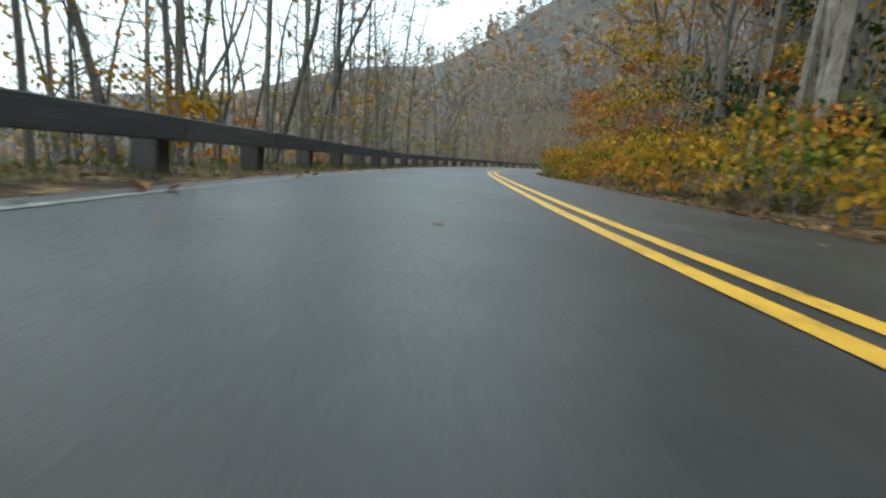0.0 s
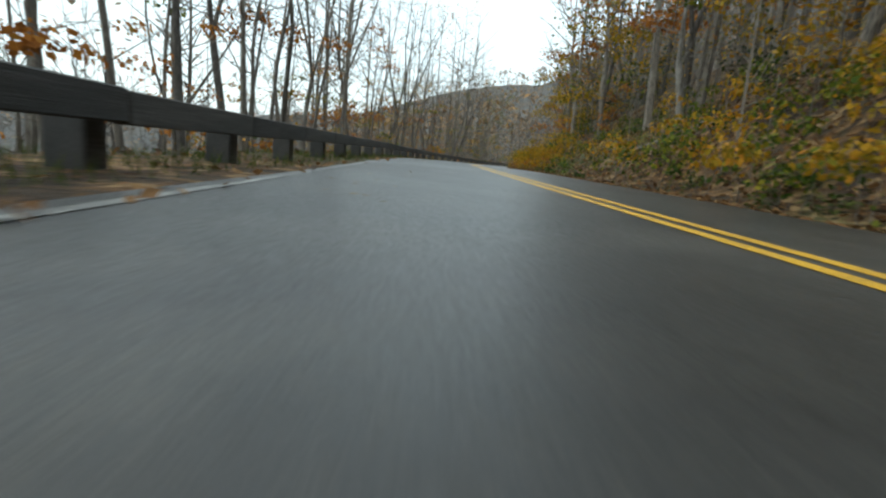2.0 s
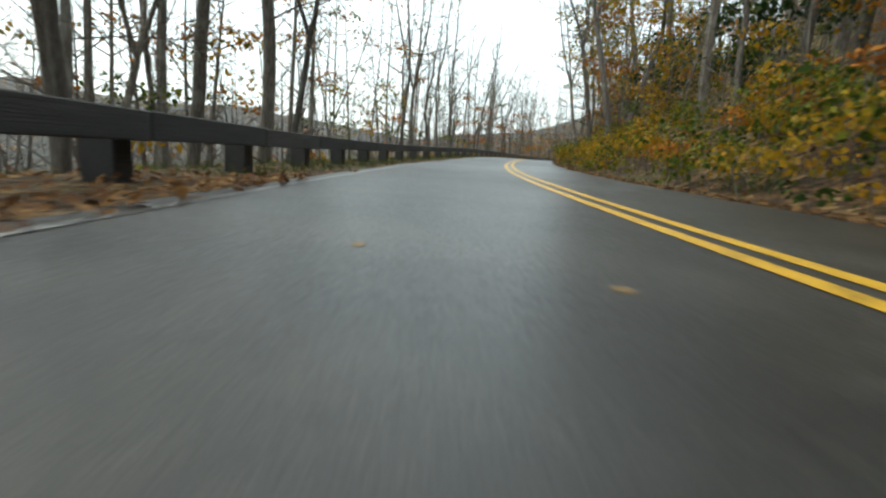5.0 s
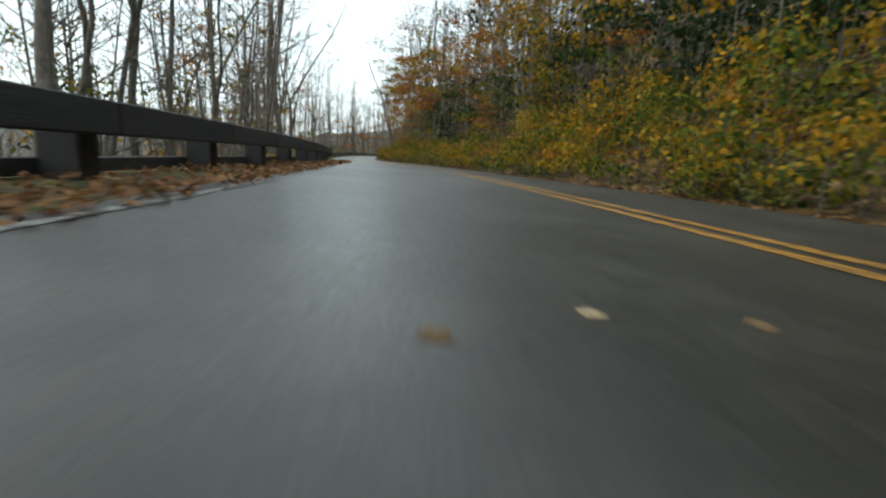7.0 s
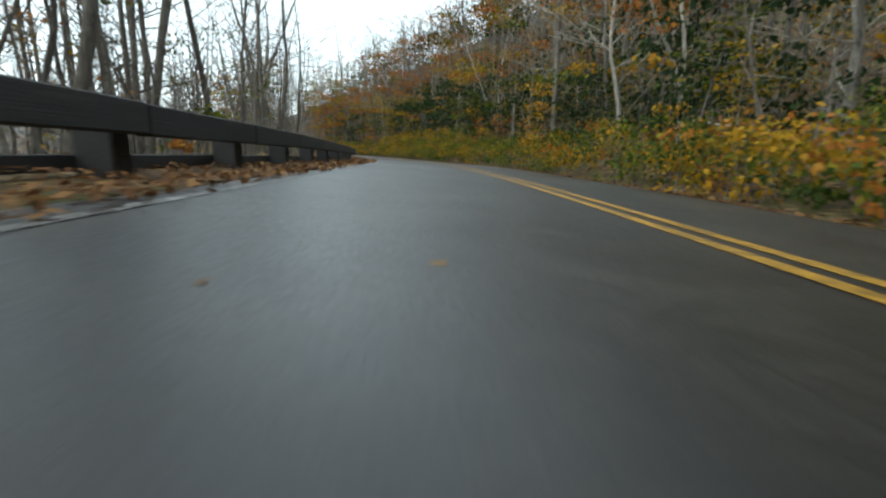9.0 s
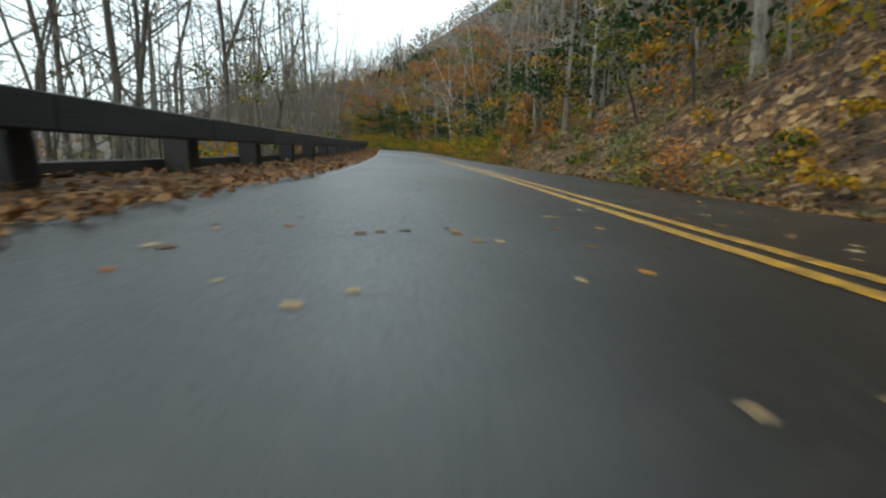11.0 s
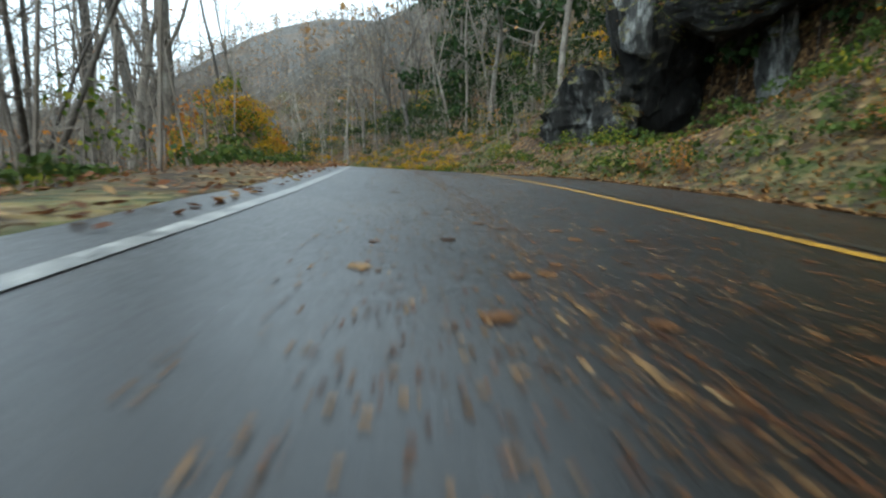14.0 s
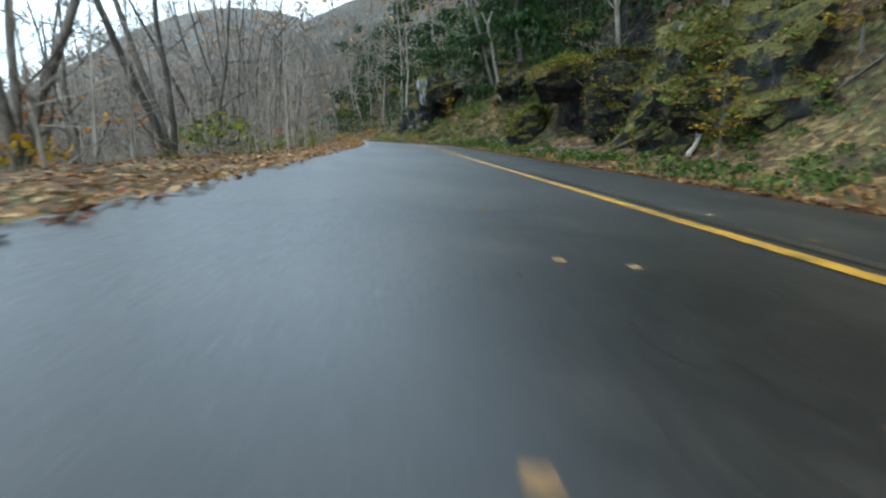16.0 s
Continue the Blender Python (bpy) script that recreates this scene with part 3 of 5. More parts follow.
post_s = [float(v) for v in np.interp(np.arange(-37, 99), [-37, 0, 21, 46, 62, 70, 89, 92, 96, 98], [-5.0, 97.9, 156.1, 227.1, 273.9, 296.6, 348.8, 357.4, 369.7, 375.5])]
guardrail = thing("guardrail", "dark weathered timber guardrail on square posts along the road", "guardrail")
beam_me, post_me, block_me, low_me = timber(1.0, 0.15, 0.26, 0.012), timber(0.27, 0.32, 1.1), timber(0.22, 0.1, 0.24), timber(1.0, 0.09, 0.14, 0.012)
for s, s2 in zip(post_s, post_s[1:] + [377.6]):
    a, b = (place(q, rail_face(q) - 0.075, rail_top(q) - 0.13) for q in (s, s2))
    d = Vector(b - a)
    sit = Matrix.Translation((a + b) / 2 + [0, 0, rng.uniform(-0.008, 0.008)]) @ d.to_track_quat("X", "Z").to_matrix().to_4x4()
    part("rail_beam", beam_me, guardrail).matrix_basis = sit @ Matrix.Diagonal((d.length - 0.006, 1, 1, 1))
    _, r, _, f = at(s)
    turn = Matrix.Rotation(math.atan2(-f[1], -f[0]), 4, "Z")
    part("post", post_me, guardrail).matrix_basis = Matrix.Translation(place(s, rail_face(s) - 0.41, rail_top(s) - 0.57)) @ turn @ Matrix.Rotation(radians(rng.uniform(-1.5, 1.5)), 4, "Y")
    part("spacer_block", block_me, guardrail).matrix_basis = Matrix.Translation(place(s, rail_face(s) - 0.2, rail_top(s) - 0.13)) @ turn
    if 205 < s < 368:
        a, b = (place(q, rail_face(q) - 0.60, 0.05) for q in (s, s2))
        d = Vector(b - a)
        low = part("bottom_timber", low_me, guardrail)
        low.matrix_basis = Matrix.Translation((a + b) / 2) @ d.to_track_quat("X", "Z").to_matrix().to_4x4() @ Matrix.Diagonal((d.length - 0.01, 1, 1, 1))
# Trees that stand out: metres along, metres beside the middle line, trunk radius.
VALLEY_TREES_A = [(61.0, -8.5, 0.1), (69.5, -8, 0.11), (75.0, -8, 0.14), (76.0, -9.5, 0.1), (79.0, -9, 0.13), (84.0, -8.5, 0.1), (87.0, -8.5, 0.15), (91.5, -9, 0.1), (94.0, -9.5, 0.14), (96.0, -8, 0.12), (98.0, -9, 0.12), (103.5, -8.5, 0.18), (106.5, -8.5, 0.15), (112.0, -8.5, 0.13), (114.5, -9, 0.12), (116.5, -8.5, 0.15), (119.0, -8, 0.1), (120.5, -8, 0.1), (125.0, -8, 0.14), (126.5, -8.5, 0.12), (128.0, -9, 0.1), (132.0, -7.5, 0.16), (134.0, -9, 0.1), (138.5, -9, 0.1), (142.0, -8, 0.12), (144.5, -7.5, 0.1), (148.0, -8, 0.15), (152.5, -10, 0.1)]
VALLEY_TREES_B = [(153.5, -7.5, 0.12), (159.5, -8, 0.16), (163.5, -9, 0.1), (167.0, -7.5, 0.14), (212.0, -8, 0.14), (214.5, -8, 0.12), (219.5, -9, 0.1), (221.5, -7.5, 0.16), (224.0, -8, 0.12), (232.0, -9, 0.1), (235.5, -8, 0.12), (237.5, -8.5, 0.12), (240.5, -9, 0.11), (242.5, -9, 0.1), (246.5, -7, 0.16), (251.5, -9, 0.12), (255.5, -8.5, 0.1), (265.5, -9, 0.13), (266.0, -7.5, 0.14), (268.5, -8, 0.12), (274.5, -8, 0.12), (280.5, -8, 0.12), (283.5, -8, 0.13), (288.5, -8, 0.14), (291.5, -9, 0.1), (292.5, -7.5, 0.16), (333.0, -8, 0.14), (342.5, -8, 0.15)]
VALLEY_TREES_C = [(345.0, -7.5, 0.18), (349.0, -7.5, 0.16), (353.0, -8.5, 0.15), (356.0, -8, 0.12), (360.0, -8.5, 0.12), (361.5, -9, 0.12), (364.5, -8, 0.14), (391.5, -9.5, 0.12), (394.0, -8.5, 0.16), (403.0, -9, 0.12), (403.5, -7.5, 0.14), (413.0, -7, 0.2), (414.5, -8, 0.18), (419.0, -8, 0.16), (420.5, -9, 0.12), (422.5, -9, 0.12), (426.0, -8, 0.18), (431.0, -9, 0.1), (431.5, -7.2, 0.2), (436.0, -6.8, 0.18)]
VALLEY_TREES = VALLEY_TREES_A + VALLEY_TREES_B + VALLEY_TREES_C
HILL_TREES_A = [(152.0, 4.6, 0.14), (160.0, 4.3, 0.15), (168.5, 4.7, 0.13), (176.0, 4.4, 0.15), (184.5, 4.5, 0.14), (63.0, 9, 0.12), (67.5, 7.5, 0.14), (73.5, 11, 0.2), (74.5, 7.5, 0.15), (80.0, 8, 0.18), (98.5, 7, 0.1), (99.5, 8.5, 0.12), (124.5, 9, 0.15), (130.0, 9, 0.15), (140.0, 10, 0.15), (140.5, 8, 0.12), (152.5, 10, 0.12), (153.0, 8, 0.13), (158.0, 9, 0.22), (208.0, 8, 0.13), (211.0, 11, 0.12), (212.5, 9, 0.12), (217.0, 10, 0.15), (220.5, 8, 0.12), (227.5, 10, 0.14), (230.5, 9, 0.12), (232.5, 9, 0.13), (254.0, 10, 0.12), (289.5, 10, 0.14), (315.0, 9, 0.1), (325.0, 9, 0.14), (337.5, 12, 0.15), (342.0, 13, 0.15)]
HILL_TREES_B = [(380.6, 7.4, 0.16), (343.0, 8.5, 0.13), (343.0, 11, 0.12), (345.5, 9, 0.14), (351.0, 11, 0.17), (353.5, 9.5, 0.2), (356.5, 11, 0.15), (358.0, 10.5, 0.13), (363.0, 9, 0.12), (365.5, 9, 0.13), (366.0, 11, 0.12), (369.5, 9, 0.18), (369.5, 12, 0.13), (400.0, 9.5, 0.15), (402.5, 9, 0.15), (420.0, 9, 0.13), (426.0, 10, 0.12)]
HILL_TREES = HILL_TREES_A + HILL_TREES_B
PALE_TREES = [(121.0, 6.3, 0.12), (240.0, 9.5, 0.17), (242.5, 9.5, 0.12), (245.5, 12, 0.1), (255.5, 9, 0.14), (257.5, 9, 0.12), (275.5, 9, 0.12), (280.0, 7.5, 0.1), (282.5, 8.5, 0.13), (289.5, 8.5, 0.15), (313.0, 9, 0.12), (318.5, 8, 0.12), (322.0, 9, 0.12)]


# ---- growing things ----
class Bag:
    """Vertices and faces gathered for one mesh."""

    def __init__(self):
        self.v, self.f, self.m = [], [], []

    def tube(self, pts, radii, sides, mat=0):
        n0 = len(self.v)
        pts = [Vector(p) for p in pts]
        for k, (p, r) in enumerate(zip(pts, radii)):
            d = (pts[min(k + 1, len(pts) - 1)] - pts[max(k - 1, 0)]).normalized()
            a = d.orthogonal().normalized()
            b = d.cross(a)
            for j in range(sides):
                w = 2 * math.pi * j / sides
                self.v.append(tuple(p + (a * math.cos(w) + b * math.sin(w)) * r))
        for k in range(len(pts) - 1):
            for j in range(sides):
                a, b = n0 + k * sides + j, n0 + k * sides + (j + 1) % sides
                self.f.append((a, b, b + sides, a + sides))
                self.m.append(mat)

    def spike(self, p, q, r):
        """A thin twig that ends in a point."""
        n0, d = len(self.v), (q - p).normalized()
        a = d.orthogonal().normalized() * r
        b = d.cross(a)
        self.v += [tuple(p + a), tuple(p - a * 0.5 + b * 0.87), tuple(p - a * 0.5 - b * 0.87), tuple(q)]
        self.f += [(n0, n0 + 1, n0 + 3), (n0 + 1, n0 + 2, n0 + 3), (n0 + 2, n0, n0 + 3)]
        self.m += [0, 0, 0]

    def leaf(self, p, way, size, g, mat=0):
        """One leaf: a folded pointed blade."""
        way = way.normalized()
        side = way.cross(Vector((g.uniform(-0.5, 0.5), g.uniform(-0.5, 0.5), 1))).normalized()
        drop = Vector((0, 0, -size * g.uniform(0.0, 0.25)))
        n0 = len(self.v)
        self.v += [tuple(p), tuple(p + way * size * 0.5 + side * size * 0.36), tuple(p + way * size + drop), tuple(p + way * size * 0.45 - side * size * 0.36 + drop * 0.4)]
        self.f.append((n0, n0 + 1, n0 + 2, n0 + 3))
        self.m.append(mat)

    def mesh(self, name, mats, smooth=False):
        return mesh_of(name, self.v, self.f, mats, self.m, smooth)


def wander(g, start, way, length, steps, bend, lift=0.0):
    p, d, out = Vector(start), Vector(way).normalized(), [Vector(start)]
    for _ in range(steps):
        d = (d + Vector((g.uniform(-1, 1), g.uniform(-1, 1), g.uniform(-1, 1) + lift)) * bend).normalized()
        p = p + d * (length / steps)
        out.append(p.copy())
    return out


def taper(r0, r1, n):
    return [r0 + (r1 - r0) * k / (n - 1) for k in range(n)]


def forest_tree(seed, height, radius, lean=0.05, first=0.25, leaves=0, leaf_size=0.13, forks=2, limbs=9, fork_at=(0.16, 0.42)):
    """Meshes of a tree: trunk, branches and foliage."""
    g = random.Random(seed)
    trunk, twigs, foliage = Bag(), Bag(), Bag()
    way = Vector((g.uniform(-lean, lean), g.uniform(-lean, lean), 1))
    split = height * g.uniform(*fork_at)
    low = wander(g, (0, 0, -0.5), way, split + 0.5, 6, 0.075, 0.1)
    trunk.tube(low, [radius * 1.5, radius * 1.12] + taper(radius, radius * 0.82, 5), 9)
    leaders = []
    for k in range(forks):
        spread = 0.0 if forks == 1 else g.uniform(0.18, 0.42)
        a = g.uniform(0, 6.28) if k == 0 else a + 6.28 / forks + g.uniform(-0.6, 0.6)
        d = Vector((math.cos(a) * spread, math.sin(a) * spread, 1))
        r = radius * (0.8 if forks == 1 else g.uniform(0.5, 0.68))
        path = wander(g, low[-1], d, (height - split) * g.uniform(0.8, 1.0), 7, 0.13, 0.12)
        trunk.tube(path, taper(r, 0.025, 8), 7)
        leaders.append((path, r))
    tips = []
    for k in range(limbs):
        path, r = g.choice(leaders)
        if k < limbs // 3 and first < 0.5:
            path, r = low[1:], radius * 0.5
        i = int((len(path) - 1) * g.random() ** 1.3)
        a = g.uniform(0, 6.28)
        d = Vector((math.cos(a), math.sin(a), g.uniform(0.1, 0.9)))
        n = g.uniform(0.12, 0.26) * height
        limb = wander(g, path[i].lerp(path[i + 1], g.random()), d, n, 5, 0.16, 0.1)
        rr = max(0.02, r * 0.36 * (1 - 0.09 * i))
        twigs.tube(limb, taper(rr, 0.012, 6), 3)
        for _ in range(g.randint(3, 4)):
            j = g.randrange(1, 5)
            d2 = (limb[j] - limb[j - 1]).normalized() + Vector((g.uniform(-1, 1), g.uniform(-1, 1), g.uniform(-0.4, 0.9)))
            sub = wander(g, limb[j], d2, n * g.uniform(0.3, 0.6), 2, 0.22, 0.08)
            twigs.spike(sub[0], sub[2], rr * 0.45 + 0.004)
            tips.append(sub)
            for _ in range(2):
                q = g.randrange(1, 3)
                d3 = d2 + Vector((g.uniform(-1.2, 1.2), g.uniform(-1.2, 1.2), g.uniform(-0.7, 0.9)))
                fine = wander(g, sub[q], d3, n * g.uniform(0.15, 0.35), 1, 0.2, 0.05)
                twigs.spike(fine[0], fine[1], 0.01)
                tips.append(fine)
    for path, r in leaders:
        for _ in range(5):
            d2 = Vector((g.uniform(-1, 1), g.uniform(-1, 1), g.uniform(0.2, 1)))
            fine = wander(g, path[-g.randint(1, 4)], d2, g.uniform(0.06, 0.14) * height, 3, 0.15, 0.1)
            twigs.tube(fine, taper(0.014, 0.005, 4), 3)
            tips.append(fine)
    for _ in range(leaves):
        tip = g.choice(tips)
        p = tip[g.randrange(1, len(tip))] + Vector((g.gauss(0, 0.22), g.gauss(0, 0.22), g.gauss(0, 0.14)))
        foliage.leaf(p, Vector((g.uniform(-1, 1), g.uniform(-1, 1), g.uniform(-0.5, 0.2))), leaf_size * g.uniform(0.7, 1.3), g)
    return trunk, twigs, foliage


def sapling(seed, height, leaves, leaf_size):
    """A young understory tree with flat sprays of leaves."""
    g = random.Random(seed)
    trunk, twigs, foliage = Bag(), Bag(), Bag()
    stem = wander(g, (0, 0, -0.3), (g.uniform(-0.25, 0.25), g.uniform(-0.25, 0.25), 1), height, 8, 0.07, 0.1)
    trunk.tube(stem, taper(0.035 + height * 0.006, 0.008, 9), 6)
    sprays = 17
    for k in range(sprays):
        i = g.randrange(2, 8)
        a = g.uniform(0, 6.28)
        d = Vector((math.cos(a), math.sin(a), g.uniform(-0.05, 0.4)))
        n = height * g.uniform(0.18, 0.4) * (1.1 - i * 0.07)
        arm = wander(g, stem[i].lerp(stem[i + 1], g.random()), d, n, 5, 0.12, 0.02)
        twigs.tube(arm, taper(0.014, 0.004, 6), 3)
        for _ in range(leaves // sprays):
            j = g.randrange(1, 6)
            p = arm[j - 1].lerp(arm[j], g.random()) + Vector((g.gauss(0, 0.16), g.gauss(0, 0.16), g.gauss(0, 0.035)))
            foliage.leaf(p, Vector((g.uniform(-1, 1), g.uniform(-1, 1), g.uniform(-0.35, 0.15))), leaf_size * g.uniform(0.7, 1.35), g)
    return trunk, twigs, foliage


def bush(seed, height, width, leaves, leaf_size, stems=11):
    """A shrub: thin stems from one root, leaves along their upper parts."""
    g = random.Random(seed)
    wood, foliage = Bag(), Bag()
    for _ in range(stems):
        a, out = g.uniform(0, 6.28), g.uniform(0.1, 1.0)
        d = Vector((math.cos(a) * out * width / height, math.sin(a) * out * width / height, 1))
        stem = wander(g, (math.cos(a) * 0.1 * width, math.sin(a) * 0.1 * width, -0.1), d, height * g.uniform(0.55, 1.15), 5, 0.16, -0.05)
        wood.tube([stem[0], stem[2], stem[5]], [0.012, 0.008, 0.004], 3)
        for _ in range(leaves // stems):
            j = g.choice((1, 2, 3, 3, 4, 4, 5, 5))
            p = stem[j - 1].lerp(stem[j], g.random()) + Vector((g.gauss(0, 0.13), g.gauss(0, 0.13), g.gauss(0, 0.1)))
            foliage.leaf(p, Vector((g.uniform(-1, 1), g.uniform(-1, 1), g.uniform(-0.4, 0.4))), leaf_size * g.uniform(0.6, 1.4), g)
    return wood, foliage


def plant_kind(name, label, category, pieces, group):
    """The first plant of a kind, from (part name, bag, material) pieces."""
    ob = thing(name, label, category, group)
    for piece, bag, *mats in pieces:
        part(piece, bag.mesh(name + "_" + piece, mats, smooth=piece == "trunk"), ob)
    return ob


def joined(a, b):
    """Twigs and leaves as one crown: the leaves take the second material."""
    out = Bag()
    out.v = a.v + b.v
    out.f = a.f + [tuple(i + len(a.v) for i in face) for face in b.f]
    out.m = [0] * len(a.f) + [1] * len(b.f)
    return out


def tree_kind(label, bags, bark, leaf, group):
    return plant_kind("tree", label, "tree", (("trunk", bags[0], bark), ("crown", joined(bags[1], bags[2]), bark, leaf)), group)


BARE = [tree_kind("bare grey-barked forest tree on the slope", forest_tree(100 + k, h, r, 0.09, f, lv, 0.1, fk, 14), BARK, RUST, "bare trees")
        for k, (h, r, f, lv, fk) in enumerate(((18, 0.17, 0.3, 40, 2), (21, 0.2, 0.3, 80, 2), (16, 0.12, 0.25, 40, 1), (19, 0.15, 0.3, 110, 3), (17, 0.1, 0.3, 60, 1), (23, 0.23, 0.35, 60, 2)))]
TURNING = [tree_kind(lab, forest_tree(200 + k, h, r, 0.1, 0.3, int(lv * 0.9), 0.165, fk, 10), BARK, mat, "trees in autumn leaf")
           for k, (h, r, lv, fk, mat, lab) in enumerate((
               (15, 0.12, 850, 2, RUST, "forest tree with rust-orange autumn leaves"), (16, 0.14, 800, 2, GOLD, "forest tree with golden autumn leaves"),
               (14, 0.1, 900, 1, OLIVE, "forest tree with green leaves turning yellow")))]
PALE = [tree_kind("pale-barked tree with white upper limbs", forest_tree(300 + k, h, r, 0.12, 0.2, 20, 0.1, fk, 11), PALE_BARK, GOLD, "pale-barked trees") for k, (h, r, fk) in enumerate(((13, 0.13, 2), (12, 0.1, 1)))]
GNARLED = [tree_kind("dark bare tree forking low over the valley edge", forest_tree(350 + k, h, r, 0.22, 0.2, 50, 0.12, fk, 20, (0.05, 0.16)), DARK_BARK, RUST, "low-forked bare trees")
           for k, (h, r, fk) in enumerate(((9.5, 0.15, 3), (8.5, 0.12, 2), (11, 0.17, 3)))]
YOUNG = [plant_kind("sapling", lab, "sapling", (("trunk", b[0], BARK), ("crown", joined(b[1], b[2]), BARK, mat)), "understory saplings")
         for b, mat, lab in ((sapling(400, 4.2, 340, 0.17), GOLD, "young tree with layered golden leaves"), (sapling(401, 3.4, 310, 0.16), RUST, "young tree with orange autumn leaves"),
                             (sapling(402, 4.8, 350, 0.17), OLIVE, "young tree with yellow-green leaves"))]
DARK = [plant_kind("evergreen_shrub", "dark evergreen shrub with leathery leaves", "shrub", (("stem", b[0], BARK), ("foliage", b[1], EVERGREEN)), "evergreen shrubs")
        for b in (bush(500, 2.4, 2.0, 620, 0.15, 14), bush(501, 1.7, 1.8, 520, 0.14, 12))]
BUSHES = [plant_kind("shrub", lab, "shrub", (("stem", b[0], BARK), ("foliage", b[1], mat)), "roadside shrubs")
          for b, mat, lab in ((bush(600, 1.3, 1.0, 520, 0.08), GOLD, "roadside shrub in golden autumn leaf"), (bush(601, 1.0, 1.0, 480, 0.072), OLIVE, "roadside shrub turning from green to yellow"),
                              (bush(602, 1.2, 0.9, 480, 0.076), RUST, "roadside shrub with russet leaves"), (bush(603, 0.8, 0.9, 420, 0.07), OLIVE, "low roadside shrub turning yellow"))]
FERNS = [plant_kind("undergrowth_plant", "low green leafy plant on the bank", "plant", (("stem", b[0], BARK), ("foliage", b[1], FERN)), "green plants on the bank")
         for b in (bush(700, 0.45, 0.5, 150, 0.1, 8), bush(701, 0.35, 0.55, 130, 0.09, 8))]
first_used = set()


def plant(ob, s, u, size=1.0, turn=0.0, tilt=(0.0, 0.0), sink=0.05):
    q = ground_point(np.array(float(s)), np.array(float(u)))
    m = Matrix.Translation((q[0], q[1], q[2] - sink)) @ Euler((tilt[0], tilt[1], 0)).to_matrix().to_4x4() @ Matrix.Rotation(turn, 4, "Z") @ Matrix.Diagonal((size, size, size, 1))
    if ob.name not in first_used:
        first_used.add(ob.name)
        ob.matrix_basis = m
        return ob
    made = copy_thing(ob, m)
    made.matrix_basis = m
    return made


# ---- rock outcrops on the bank ----
def boulder(seed, half, cuts, rough=0.24):
    """A weathered block: a ball cut by planes into facets, then roughened."""
    g = random.Random(seed)
    bm = bmesh.new()
    bmesh.ops.create_icosphere(bm, subdivisions=5 if max(half) > 2.4 else 4, radius=1.0)
    planes = []
    for _ in range(cuts):
        n = Vector((g.uniform(-1, 1), g.uniform(-1, 1), g.uniform(-0.7, 0.9))).normalized()
        planes.append((n, g.uniform(0.55, 0.82)))
    off = Vector((g.uniform(-50, 50), g.uniform(-50, 50), g.uniform(-50, 50)))
    for v in bm.verts:
        p = v.co * 1.15
        for n, d in planes:
            over = p.dot(n) - d
            if over > 0:
                p = p - n * over * 0.93
        q = Vector((p.x * half[0], p.y * half[1], p.z * half[2]))
        size = min(half)
        push = noise.fractal(q * 0.55 + off, 1.0, 2.0, 5) * rough * size + noise.fractal(Vector((q.x, q.y, q.z * 2.5)) * 1.5 + off, 1.0, 2.0, 5) * rough * 0.8
        v.co = q + q.normalized() * push
    me = bpy.data.meshes.new("boulder")
    bm.to_mesh(me)
    bm.free()
    me.materials.append(ROCK)
    return me


def clinging(rock, name, mat, count, seed, size, rise_by, steep):
    """Leaves and small plants that cling to a rock, as a part of it."""
    g = random.Random(seed)
    spots = [v.co.copy() for v in rock.data.vertices if v.normal.z > steep]
    bag = Bag()
    for _ in range(count):
        p = g.choice(spots)
        for _ in range(g.randint(5, 9)):
            bag.leaf(p + Vector((g.gauss(0, 0.12), g.gauss(0, 0.12), g.uniform(0, rise_by))), Vector((g.uniform(-1, 1), g.uniform(-1, 1), g.uniform(-0.3, 0.6))), size * g.uniform(0.6, 1.4), g)
    tagged(part(name, bag.mesh(name, [mat]), rock), kind="stuff")


